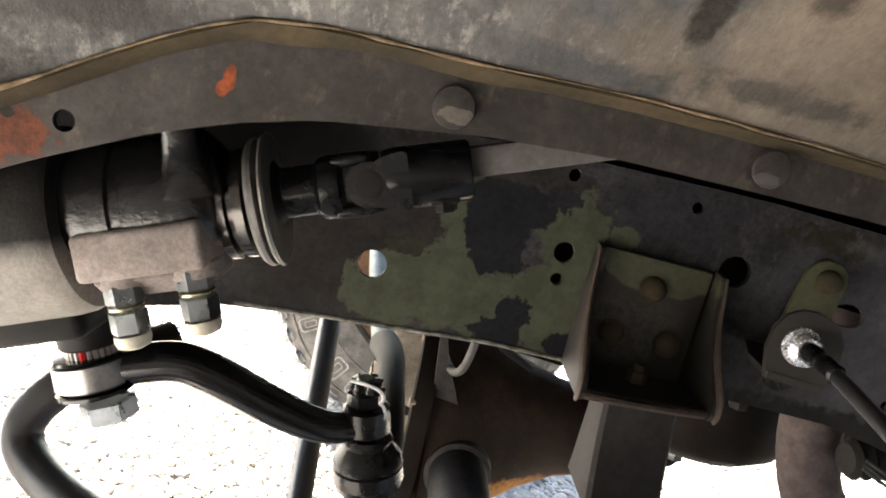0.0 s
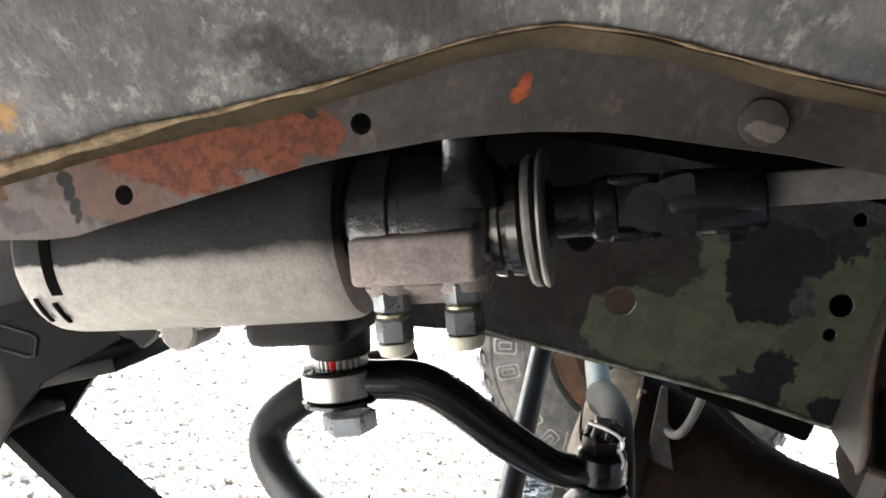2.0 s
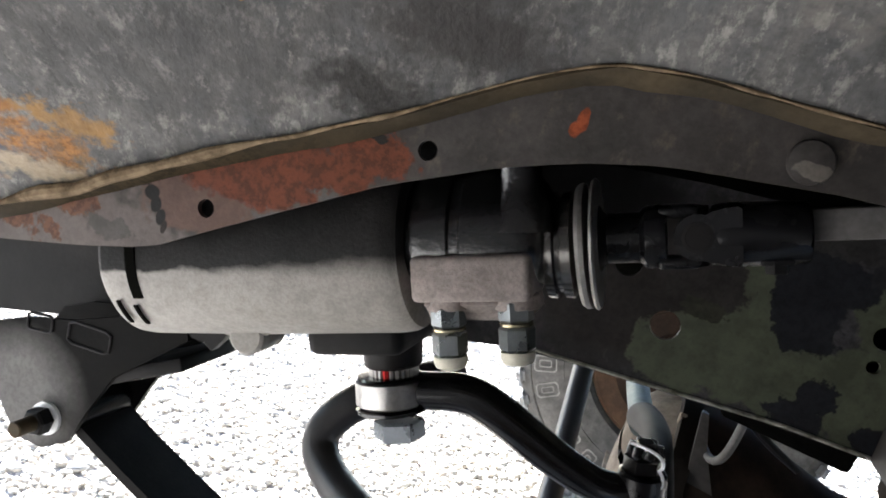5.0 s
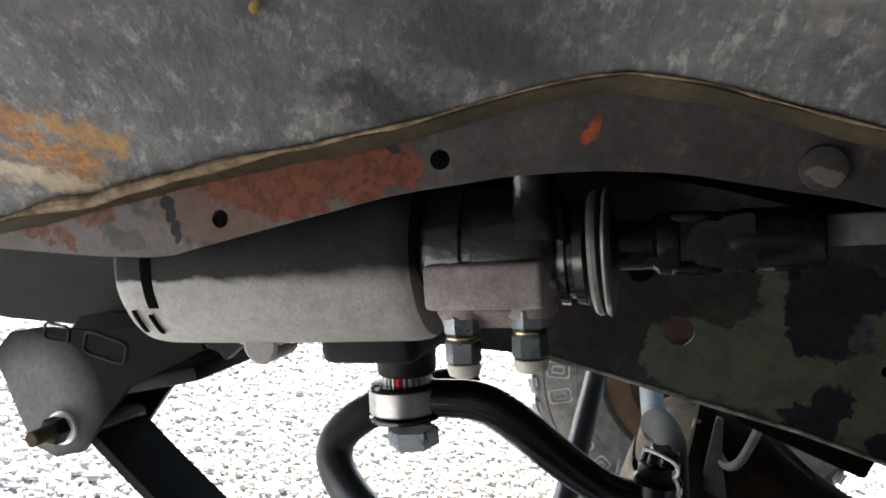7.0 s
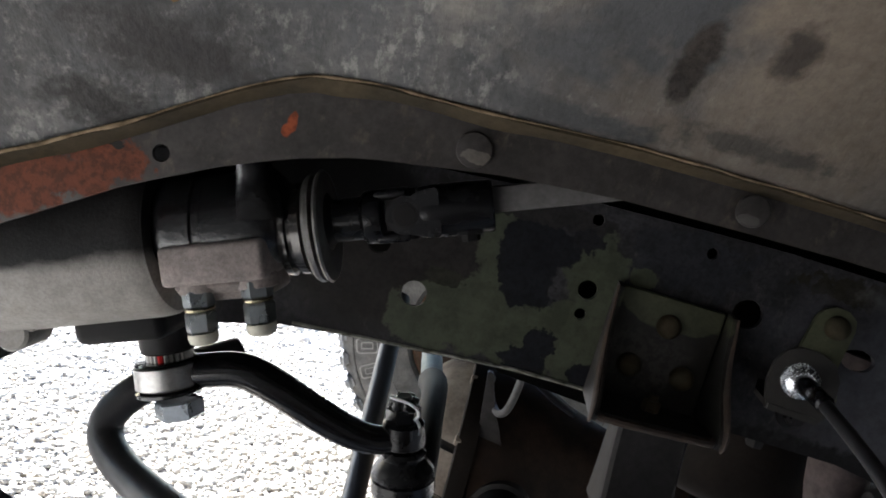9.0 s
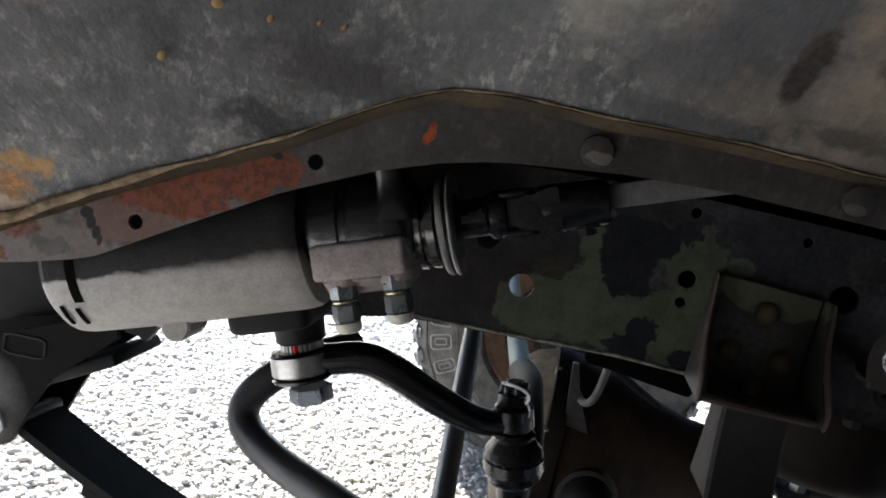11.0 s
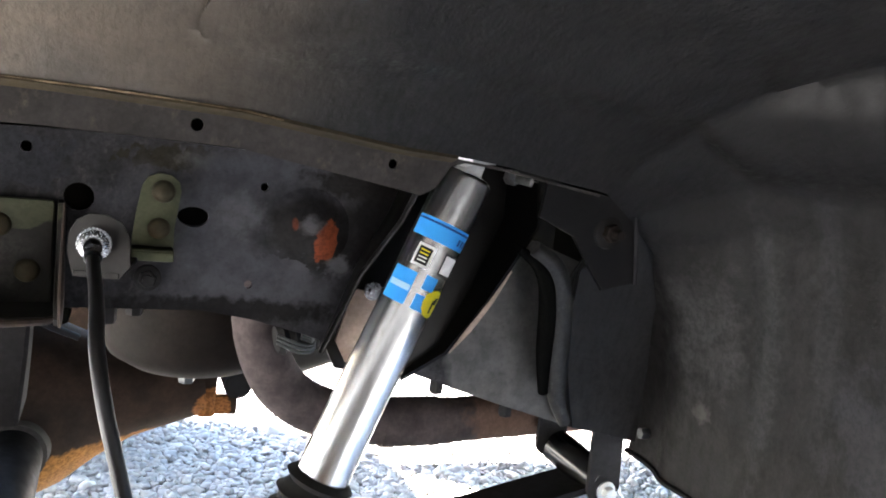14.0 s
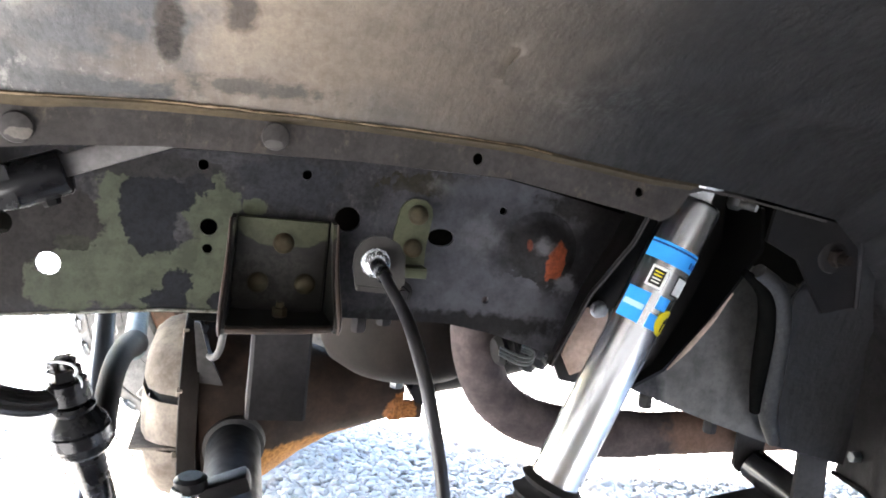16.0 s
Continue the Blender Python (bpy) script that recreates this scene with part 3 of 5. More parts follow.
# ---- frame rail ----
RAIL = [(-1.0, 0.53, 0.69), (-0.76, 0.578, 0.735), (-0.62, 0.621, 0.78), (-0.45, 0.69, 0.85), (-0.24, 0.748, 0.905),
        (-0.15, 0.756, 0.917), (-0.04, 0.766, 0.926), (0.14, 0.770, 0.932), (0.258, 0.770, 0.930), (0.305, 0.761, 0.929),
        (0.377, 0.741, 0.916), (0.46, 0.712, 0.90), (0.58, 0.670, 0.87), (0.70, 0.634, 0.83), (0.85, 0.60, 0.78), (1.4, 0.56, 0.72), (2.6, 0.56, 0.72)]
rail = thing("frame_rail", (0, 0, 0.75), "riveted steel truck frame rail in worn olive and black camouflage paint", "frame rail")
HOLES = [circle(-0.009, 0.913, 0.0052), circle(0.091, 0.913, 0.005), circle(0, 0.853, 0.0085), circle(0, 0.831, 0.005),
         circle(-0.143, 0.806, 0.0115), circle(0.3, 0.895, 0.0042), circle(0.292, 0.797, 0.0042),
         circle(0.235, 0.861, 0.0145, 20, 0.0095), circle(0.135, 0.872, 0.013), circle(0.655, 0.735, 0.006), circle(-0.185, 0.842, 0.011)]


def rail_outline():
    xs = [-1.0 + 0.05 * i for i in range(73)]
    return [(x, lerp_table(RAIL, x)[0]) for x in xs] + [(x, lerp_table(RAIL, x)[1]) for x in reversed(xs)]


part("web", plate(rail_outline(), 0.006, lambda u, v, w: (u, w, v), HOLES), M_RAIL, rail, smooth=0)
for nm, k in (("bottom_flange", 0), ("top_flange", 1)):
    rows = []
    for i in range(73):
        x = -1.0 + 0.05 * i
        z = lerp_table(RAIL, x)[k] + (0.003 if k == 0 else -0.003)
        rows.append([(x, 0.0045, z), (x, 0.075, z)])
    part(nm, thicken(grid(rows), 0.005), M_RAIL, rail)
# Thin pale strip paints the light caught by the web's lower edge.
part("edge_highlight", sweep([(x, -0.0005, lerp_table(RAIL, x)[0] + 0.0012) for x in (-0.24, -0.2, -0.15, -0.1, -0.04, 0.0, 0.028)], 0.0016, 6), M_EDGE, rail, "pale strip painting the lit lower edge")
part("plug", lathe([(0, 0.022), (0.004, 0.021), (0.006, 0.015)], (0.135, 0.03, 0.872), (0.3, -1, 0.2), 24), M_PAN, rail, "rusty plug behind the hole")
# Added black plate that keeps bright gravel from showing through the web holes.
part("hole_backing", box((0.03, 0.045, 0.85), (0.12, 0.012, 0.13), bev=0.002), M_UNDER, rail)
dome = lathe([(-0.001, 0.05), (0.0004, 0.046), (0.0015, 0.04), (0.0042, 0.032), (0.0085, 0.023), (0.0115, 0.014), (0.0128, 0.006), (0.013, 0.001)], (0.347, 0.001, 0.856), (0, -1, 0), 40)
part("dome", dome, M_RAIL, rail, "domed boss with chipped orange primer")



# ---- bump stop bracket, riveted to the rail ----
def rivet(c, r, parent, m=M_RIVET, axis=(0, -1, 0)):
    return part("rivet", lathe([(-0.002, r), (0.002, r), (0.35 * r + 0.002, 0.9 * r), (0.62 * r + 0.002, 0.62 * r), (0.75 * r + 0.002, 0.2 * r)],
                               c, axis, 20), m, parent)


br = thing("bump_stop_bracket", (0.072, -0.03, 0.77), "riveted steel bump stop bracket in worn grey and olive paint", "bracket")
part("back_plate", box((0.0715, -0.005, 0.8205), (0.09, 0.008, 0.095), bev=0.003), M_BRACKET, br)
GUS = [(-0.003, 0.869), (-0.021, 0.867), (-0.026, 0.855), (-0.034, 0.832), (-0.052, 0.808), (-0.072, 0.793), (-0.084, 0.783), (-0.087, 0.774), (-0.083, 0.768), (-0.003, 0.768)]
for sx, k in ((0.022, 1.0), (0.1185, 0.75)):
    part("side_gusset", plate([(u * k, v) for u, v in GUS], 0.0045, lambda u, v, w, sx=sx: (sx + w + (0.006 if sx > 0.1 else -0.003) * (-u / 0.08), u, v), bev=0.0008), M_BRACKET, br)
for sx, k, o in ((0.0215, 1.0, -0.003), (0.1235, 0.75, 0.006)):
    part("gusset_lip", sweep([(sx + o * (-u * k / 0.08), u * k, v) for u, v in GUS[1:9]], [0.0025, 0.003, 0.0042, 0.0058, 0.006, 0.0055, 0.0045, 0.003], 10, flat=0.45, up=(1, 0, 0), smooth_path=1), M_GUSSET, br, "worn brown edge")
part("shelf", plate([(0.026, -0.004), (0.118, -0.004), (0.122, -0.05), (0.121, -0.058), (0.116, -0.062), (0.03, -0.08), (0.024, -0.078), (0.0225, -0.072)], 0.005, lambda u, v, w: (u, v, 0.7705 + w), bev=0.001), M_BRACKET, br)
part("front_lip", sweep([(0.0215, -0.08, 0.7725), (0.028, -0.0835, 0.7715), (0.117, -0.0645, 0.7715), (0.1225, -0.058, 0.7725)], 0.0032, 8, smooth_path=1), M_GUSSET, br, "worn brown rolled edge")
for c in ((0.073, -0.009, 0.844), (0.051, -0.009, 0.803), (0.097, -0.009, 0.804)):
    rivet(c, 0.0105, br)
part("bolt", join(hexa((0.073, -0.035, 0.7755), (0.073, -0.035, 0.785), 0.0075), cyl((0.073, -0.035, 0.78), (0.073, -0.035, 0.79), 0.004)), M_RIVET, br)
stop = thing("bump_stop", (0.077, -0.045, 0.68), "grey rubber bump stop hanging from the bracket", "bump stop")
sb = bmesh.new()
levels = []
for i in range(9):
    k = i / 8
    front, back, half, cx = -0.056 - 0.014 * k - 0.02 * k * k, -0.012 - 0.004 * k, 0.0285 - 0.001 * k, 0.077 - 0.002 * k * k
    levels.append([sb.verts.new((cx + sx * (half - c), y, 0.7695 - 0.079 * k)) for sx, y, c in
                   ((-1, back, 0.004), (-1, back - 0.006, 0), (-1, front + 0.004, 0), (-1, front, 0.003), (1, front, 0.003), (1, front + 0.004, 0), (1, back - 0.006, 0), (1, back, 0.004))])
for a, b in zip(levels, levels[1:]):
    for q in range(8):
        sb.faces.new((a[q], a[(q + 1) % 8], b[(q + 1) % 8], b[q]))
sb.faces.new(levels[0])
sb.faces.new(levels[-1][::-1])
part("block", sb, M_STRAP, stop)
part("mount_plate", box((0.077, -0.037, 0.7705), (0.066, 0.058, 0.003), bev=0.001), M_BRACKET, stop)

# ---- inner fender: flange, dirt-caked lip, liner and rear splash panel ----
fender = thing("inner_fender", (0, -0.2, 0.95), "grimy dark inner fender liner with rusted lower flange", "inner fender")
# x, y, flange bottom z, flange top z
LIP = [(-0.85, -0.23, 0.62, 0.625), (-0.66, -0.224, 0.705, 0.71), (-0.567, -0.222, 0.74, 0.753), (-0.487, -0.221, 0.763, 0.8), (-0.443, -0.22, 0.778, 0.826),
       (-0.402, -0.22, 0.805, 0.85), (-0.317, -0.218, 0.86, 0.896), (-0.261, -0.217, 0.889, 0.932), (-0.222, -0.216, 0.905, 0.952),
       (-0.182, -0.213, 0.917, 0.958), (-0.1, -0.203, 0.93, 0.9615), (-0.03, -0.192, 0.936, 0.966), (0.05, -0.183, 0.938, 0.967),
       (0.12, -0.172, 0.939, 0.967), (0.25, -0.153, 0.937, 0.964), (0.39, -0.13, 0.915, 0.949), (0.423, -0.125, 0.909, 0.9475), (0.447, -0.121, 0.944, 0.9465), (0.5, -0.114, 0.9395, 0.942), (0.545, -0.11, 0.9335, 0.9355), (0.62, -0.1, 0.9235, 0.926)]
FX = [-0.85 + 0.0147 * i for i in range(101)]


def flange_outline():
    return [(x, lerp_table(LIP, x)[1]) for x in FX] + [(x, lerp_table(LIP, x)[2]) for x in reversed(FX)]


part("flange", plate(flange_outline(), 0.004, lambda u, v, w: (u, lerp_table(LIP, u)[0] + w, v),
                     [circle(-0.298, 0.886, 0.0054), circle(-0.413, 0.813, 0.0054), circle(0.219, 0.951, 0.005), circle(0.385, 0.936, 0.0045)]),
     M_FLANGE, fender, "dark painted flange with rust patches", smooth=30)
for c, r in (((-0.12, -0.207, 0.94), 0.011), ((0.051, -0.188, 0.952), 0.0105)):
    b0 = part("flange_bolt", lathe([(0, r), (0.001, r), (0.002, 0.94 * r), (0.0026, 0.7 * r), (0.0029, 0.2 * r)], c, (0.05, -1, -0.16), 28), M_FBOLT, fender)
liprows = []
for x in [x for x in FX if x < 0.45]:
    y, b, t = lerp_table(LIP, x)
    wob = 0.0028 * noise.noise(Vector((x * 22, 3.1, 0)))
    k = 1.0 if x < -0.2 else max(0.15, 1.0 - (x + 0.2) * 2.5)
    liprows.append([(x, y + 0.002, t - 0.002), (x, y - 0.004 * k, t - 0.003 * k + wob * k), (x, y - 0.009 * k, t + wob * k), (x, y - 0.013, t + 0.003)])
crust, crust_r = [], []
for i, x in enumerate(FX[6:78]):
    y, b, t = lerp_table(LIP, x)
    k = min(1.0, max(0.0, (-0.3 - x) / 0.15))
    crust.append((x, y - 0.0145 - 0.002 * k, t + 0.002 - 0.001 * k + (0.0012 + 0.004 * k) * noise.noise(Vector((x * 34, 0.7, 0)))))
    crust_r.append(max(0.0002, 0.0006 + 0.0014 * noise.noise(Vector((x * 60, 5.2, 0))) + k * (0.0026 + 0.005 * noise.noise(Vector((x * 25, 9.0, 0))))))
part("mud_crust", sweep(crust, crust_r, 9, smooth_path=1), M_CRUST, fender, "pale dried mud along the edge")
part("lip", thicken(grid(liprows), 0.003), M_LIP, fender, "lip caked with dried tan dirt")


def liner_rows():
    inner = []
    for i in range(64):
        x = -0.85 + 1.47 * i / 63
        y, b, t = lerp_table(LIP, x)
        inner.append(Vector((x, y - 0.012, t + 0.002)))
    inner += [Vector((0.67, -0.095, 0.905)), Vector((0.715, -0.085, 0.87)), Vector((0.75, -0.05, 0.8)), Vector((0.77, -0.03, 0.72)), Vector((0.778, -0.015, 0.66)), Vector((0.78, -0.005, 0.603))]
    arch = [(-0.85, 0.78), (-0.6, 1.02), (-0.35, 1.16), (-0.1, 1.22), (0.15, 1.22), (0.4, 1.16), (0.6, 1.05)]
    ctrl = []
    for i, p in enumerate(inner):
        if i < 64:
            oz = lerp_table(arch, p.x)[0]
            o = Vector((p.x * 1.02, -0.86, oz))
            if p.x > 0.3:
                f = (p.x - 0.3) / 0.32
                o = Vector((p.x + 0.1 * f, -0.86, oz))
            c = Vector(((p.x + o.x) / 2, p.y - 0.2, p.z + 0.2))
        else:
            f = (i - 63) / 6
            o = Vector((0.75 + 0.04 * f, -0.86, 1.03 + (0.6 - 1.03) * f))
            c = Vector((0.79, -0.35, p.z + 0.16 * (1 - f)))
        ctrl.append((p, c, o))
    fine = []
    for i in range(len(ctrl) - 1):
        steps = 2 if i < 46 else (4 if i < 63 else 12)
        fine += [tuple(a.lerp(b, k / steps) for a, b in zip(ctrl[i], ctrl[i + 1])) + (i + k / steps,) for k in range(steps)]
    fine.append(ctrl[-1] + (float(len(ctrl) - 1),))
    rows = []
    for p, c, o, i in fine:
        row = []
        for k in range(121):
            v = k / 120
            q = p * (1 - v) ** 2 + c * (2 * v * (1 - v)) + o * v * v
            n = noise.noise(q * 9) * 0.006 + noise.noise(q * 30) * 0.0015
            q += Vector((0.2, 0.5, 0.8)) * n * min(1, v * 8)
            if i >= 46:
                low = min(1.0, max(0.0, (0.93 - q.z) / 0.03))
                pad = 0.008 / (1 + math.exp((abs(q.y + 0.125) - 0.055) / 0.005)) * low
                ridge = 0.004 * math.exp(-((q.y + 0.205) / 0.016) ** 2) * low - 0.004 * math.exp(-((q.y + 0.275) / 0.03) ** 2) * low
                boss = 0.026 / (1 + math.exp((abs(q.y + 0.3) - 0.08) / 0.008)) / (1 + math.exp((abs(q.z - 1.0) - 0.034) / 0.007))
                q += Vector((-0.85, 0, -0.35)) * (pad + ridge + boss)
            row.append(q)
        rows.append(row)
    return rows


LINER = liner_rows()
liner_bm = thicken(grid(LINER), -0.003)
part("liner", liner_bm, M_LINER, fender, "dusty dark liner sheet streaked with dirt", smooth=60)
part("panel_edge", sweep([q + Vector((-0.002, 0, 0.001)) for q in LINER[-1]], 0.0035, 8), M_DULLBLK, fender, "folded lower edge")


def spot(x, y, z, rx, ry, seed, m, label):
    """A flat ragged blot of dirt on the liner, following the sheet."""
    rng = random.Random(seed)
    i = min(range(100), key=lambda k: abs(LINER[k][0].x - x))
    k = min(range(121), key=lambda k: (LINER[i][k] - Vector((x, y, z))).length)
    k = min(max(k, 1), 119)
    c = LINER[i][k]
    du = (LINER[i + 1][k] - LINER[i - 1][k]).normalized()
    dv = (LINER[i][k + 1] - LINER[i][k - 1]).normalized()
    n = du.cross(dv).normalized()
    if n.z > 0:
        n = -n
    bm = bmesh.new()
    ring = []
    for q in range(22):
        t = 2 * math.pi * q / 22
        f = 0.95 + 0.12 * math.sin(2 * t + seed) + rng.uniform(-0.05, 0.05)
        ring.append(bm.verts.new(c + n * 0.0035 + du * rx * f * math.cos(t) + dv * ry * f * math.sin(t)))
    mid = bm.verts.new(c + n * 0.0055)
    for q in range(22):
        bm.faces.new((ring[q], ring[(q + 1) % 22], mid))
    part("dirt_spot", bm, m, fender, label)


for q, (x, z, k) in enumerate(((-0.342, 0.954, 1.2), (-0.316, 0.938, 0.9), (-0.37, 0.893, 1.2), (-0.293, 0.931, 0.7), (-0.279, 0.924, 0.8), (-0.286, 0.97, 0.8))):
    spot(x, -0.33, z, 0.003 * k, 0.003 * k, 10 + q, M_YDOT, "small yellow dirt spot")

# ---- shell of the vehicle above and around ----
# Unseen plain panels, added to keep sky and sun off the parts below.
shell = thing("vehicle_body", (0.5, 0.5, 1.3), "plain unseen panels of the dark truck body, added to block the sky", "truck body", kind="structure")
part("hood_underside", box((1.2, 0.36, 1.32), (4.4, 2.46, 0.03), bev=0), M_UNDER, shell)
part("floor_pan", box((2.15, 0.38, 0.98), (2.5, 2.4, 0.04), bev=0), M_UNDER, shell)
part("cab_side", box((2.2, 1.58, 1.3), (2.6, 0.02, 1.6), bev=0), M_UNDER, shell)
part("far_splash_panel", box((0.72, 1.6, 0.9), (0.36, 0.02, 0.8), bev=0), M_UNDER, shell)
part("cab_roof", box((2.2, 0.36, 2.0), (2.4, 2.46, 0.03), bev=0), M_UNDER, shell)
part("firewall", box((0.90, 0.38, 1.15), (0.02, 2.4, 0.34), bev=0), M_UNDER, shell)
part("far_fender", box((-0.1, 1.76, 1.17), (2.0, 0.02, 0.28), bev=0), M_UNDER, shell)
part("fender_skin", box((-0.1, -0.88, 1.2), (2.0, 0.01, 0.24), bev=0), M_UNDER, shell)
part("grille_panel", box((-1.0, 0.35, 1.06), (0.03, 2.4, 0.5), bev=0), M_UNDER, shell)
part("engine_block", box((0.0, 0.45, 1.05), (1.3, 0.6, 0.5), bev=0.03), M_UNDER, shell)
part("bell_housing", box((0.42, 0.42, 0.86), (0.4, 0.35, 0.3), bev=0.05), M_UNDER, shell)
part("inner_panel", box((0.1, 0.13, 1.14), (1.4, 0.01, 0.37), bev=0), M_UNDER, shell)
part("toe_board", box((0.79, 0.09, 0.99), (0.012, 0.32, 0.66), bev=0), M_UNDER, shell)

# Unseen wall, added only to cut the light reaching the wheel arch.
yard = thing("light_block_wall", (0.5, -3.2, 0), "unseen dark wall added to cut light from the near side", "wall", kind="structure")
part("wall", box((0.5, -3.2, 1.3), (14.0, 0.12, 2.6), bev=0.01), M_BLOCKER, yard)

# ---- steering gearbox ----
AX = Vector((0.926, 0.0, 0.377)).normalized()
DN = Vector((0.377, 0.0, -0.926)).normalized()
RY = Matrix.Rotation(-math.atan2(0.377, 0.926), 4, "Y")


def gb_at(s, dy=0.0, dn=0.0):
    """A place on the gearbox: s along its axis from the joint, dy across, dn away below."""
    return Vector((-0.152, -0.15, 0.887)) + AX * s + Vector((0, dy, 0)) + DN * dn


gear = thing("steering_gearbox", gb_at(-0.25, 0, 0.06), "black painted cast steering gearbox bolted to the frame rail", "steering gearbox")
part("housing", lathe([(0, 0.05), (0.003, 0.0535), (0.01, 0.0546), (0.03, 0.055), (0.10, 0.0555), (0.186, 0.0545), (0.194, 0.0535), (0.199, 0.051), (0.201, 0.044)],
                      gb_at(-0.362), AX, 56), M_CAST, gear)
# Groove and slots are not cut; black strips carry the shade of the recesses.
for nm, so, w, p0, p1 in (("groove_shade", -0.336, 0.0036, -120, 26), ("slot", -0.351, 0.0014, 27, 47), ("slot", -0.34, 0.0014, 31, 49)):
    ang = [radians(p0 + (p1 - p0) * k / 24) for k in range(25)]
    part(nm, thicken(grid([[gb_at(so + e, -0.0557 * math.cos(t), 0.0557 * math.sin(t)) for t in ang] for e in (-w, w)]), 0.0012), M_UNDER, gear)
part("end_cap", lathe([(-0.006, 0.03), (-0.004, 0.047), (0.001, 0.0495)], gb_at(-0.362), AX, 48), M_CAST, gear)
# cast rib along the underside of the cylinder
part("underside_rib", box(gb_at(-0.255, 0.012, 0.0535), (0.13, 0.02, 0.006), RY, 0.0025, 2), M_CAST, gear)
valve = lathe([(0, 0.035), (0.003, 0.0425), (0.008, 0.0445), (0.016, 0.045), (0.028, 0.0448), (0.0295, 0.0425), (0.0345, 0.0425), (0.036, 0.0445), (0.066, 0.0435), (0.074, 0.0405), (0.08, 0.034), (0.082, 0.03)], gb_at(-0.164), AX, 56)
for v in valve.verts:
    r = v.co - gb_at(0)
    h = r.dot(DN)
    if h > 0.0:
        v.co -= DN * h * 0.35
part("valve_housing", valve, M_CASTBLK, gear)
part("port_block", box(gb_at(-0.1225, -0.024, 0.0165), (0.068, 0.05, 0.026), RY, 0.0035, 3), M_PORT, gear)
boss = box(gb_at(-0.122, -0.014, 0.035), (0.062, 0.052, 0.016), RY, 0.005, 3)
for v in boss.verts:
    if (v.co - gb_at(0)).dot(DN) > 0.036:
        v.co.y += 0.008
part("port_boss", boss, M_PORT, gear)
for s in (-0.139, -0.0995):
    p = gb_at(s, -0.03, 0.027)
    part("port_collar", cyl(p, p + DN * 0.009, 0.0132, 28, bev=0.001), M_PORT, gear)
part("upper_boss", lathe([(0, 0.021), (0.014, 0.0165), (0.022, 0.0128), (0.03, 0.0116), (0.075, 0.0112), (0.08, 0.009)], gb_at(-0.096, -0.024, -0.008), -DN + Vector((0.05, 0, 0)), 28), M_CASTBLK, gear)
part("adjuster_ring", lathe([(0, 0.022), (0.0, 0.031), (0.005, 0.0315), (0.006, 0.0275), (0.0085, 0.0275), (0.0095, 0.031), (0.015, 0.0315), (0.017, 0.028), (0.02, 0.02)], gb_at(-0.084, 0, 0.003), AX, 40), M_RINGS, gear, "wet-looking black lock ring")
part("dust_shield", lathe([(0, 0.026), (0.0008, 0.035), (0.003, 0.0368), (0.0055, 0.0365), (0.0062, 0.034), (0.0065, 0.022)], gb_at(-0.0665, 0, 0.004), AX + Vector((0, 0, 0.03)), 48), M_STEEL, gear, "bare steel dust shield")
part("shield_rim", lathe([(0, 0.026), (0.0006, 0.0372), (0.0022, 0.0385), (0.0036, 0.0372), (0.004, 0.022)], gb_at(-0.0585, 0, 0.003), AX, 48), M_STEEL, gear, "bare steel dust shield")
part("input_stub", lathe([(0, 0.022), (0.004, 0.0155), (0.008, 0.013), (0.03, 0.0115)], gb_at(-0.056), AX, 24), M_DULLBLK, gear)
sector = Vector((-0.340, -0.06, 0.762))
part("sector_boss", join(box(gb_at(-0.215, 0.05, 0.054), (0.068, 0.1, 0.036), RY, 0.008, 3),
                         lathe([(0, 0.03), (0.02, 0.03), (0.024, 0.027), (0.03, 0.0235), (0.051, 0.0222), (0.053, 0.02)], sector, DN, 32)), M_DULLBLK, gear)
part("seal_lip", lathe([(0, 0.034), (0.006, 0.034), (0.008, 0.03)], sector + DN * 0.004 + Vector((-0.022, 0, 0.012)), DN, 28), M_DULLBLK, gear)
part("sector_shaft", lathe([(0, 0.0185), (0.03, 0.0185), (0.034, 0.017), (0.068, 0.017)], sector + DN * 0.01, DN, 28), M_DULLBLK, gear)
SA, SB, _ = frame_of(DN)
RED_AT = max(range(26), key=lambda k: (SA * math.cos(math.pi * k / 13) + SB * math.sin(math.pi * k / 13)).dot(Vector((0.1, -1, 0))))
for k in range(26):
    t = 2 * math.pi * k / 26
    c = sector + DN * 0.053 + (SA * math.cos(t) + SB * math.sin(t)) * 0.0174
    redone = k == RED_AT
    part("spline", sweep([c - DN * 0.009, c + DN * 0.009], 0.0019 if not redone else 0.0026, 6), M_RED if redone else M_HUB, gear, "red alignment mark" if redone else "")
for s, h in ((-0.139, 0.033), (-0.0995, 0.03)):
    p = gb_at(s, -0.034, h)
    fit_ob = part("hose_fitting", hexa(p, p + DN * 0.0125, 0.0102, 0.15), M_ZINCF, gear, "zinc plated hose fitting")
    part("ring", lathe([(0, 0.009), (0.0005, 0.0098), (0.0017, 0.0099), (0.0022, 0.009)], p + DN * 0.0125, DN, 24), M_BRONZE, fit_ob, "bronze sealing ring")
    part("lower_hex", hexa(p + DN * 0.0147, p + DN * 0.0292, 0.0104, 0.35), M_ZINCF, fit_ob)
    part("cap", lathe([(0, 0.0098), (0.003, 0.01), (0.0065, 0.0088), (0.008, 0.0055)], p + DN * 0.0292, DN, 20), M_CAP, fit_ob, "pale plastic cap")
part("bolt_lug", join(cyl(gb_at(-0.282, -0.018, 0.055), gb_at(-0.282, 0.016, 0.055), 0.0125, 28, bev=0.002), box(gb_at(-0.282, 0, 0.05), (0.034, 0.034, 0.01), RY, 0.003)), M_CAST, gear)
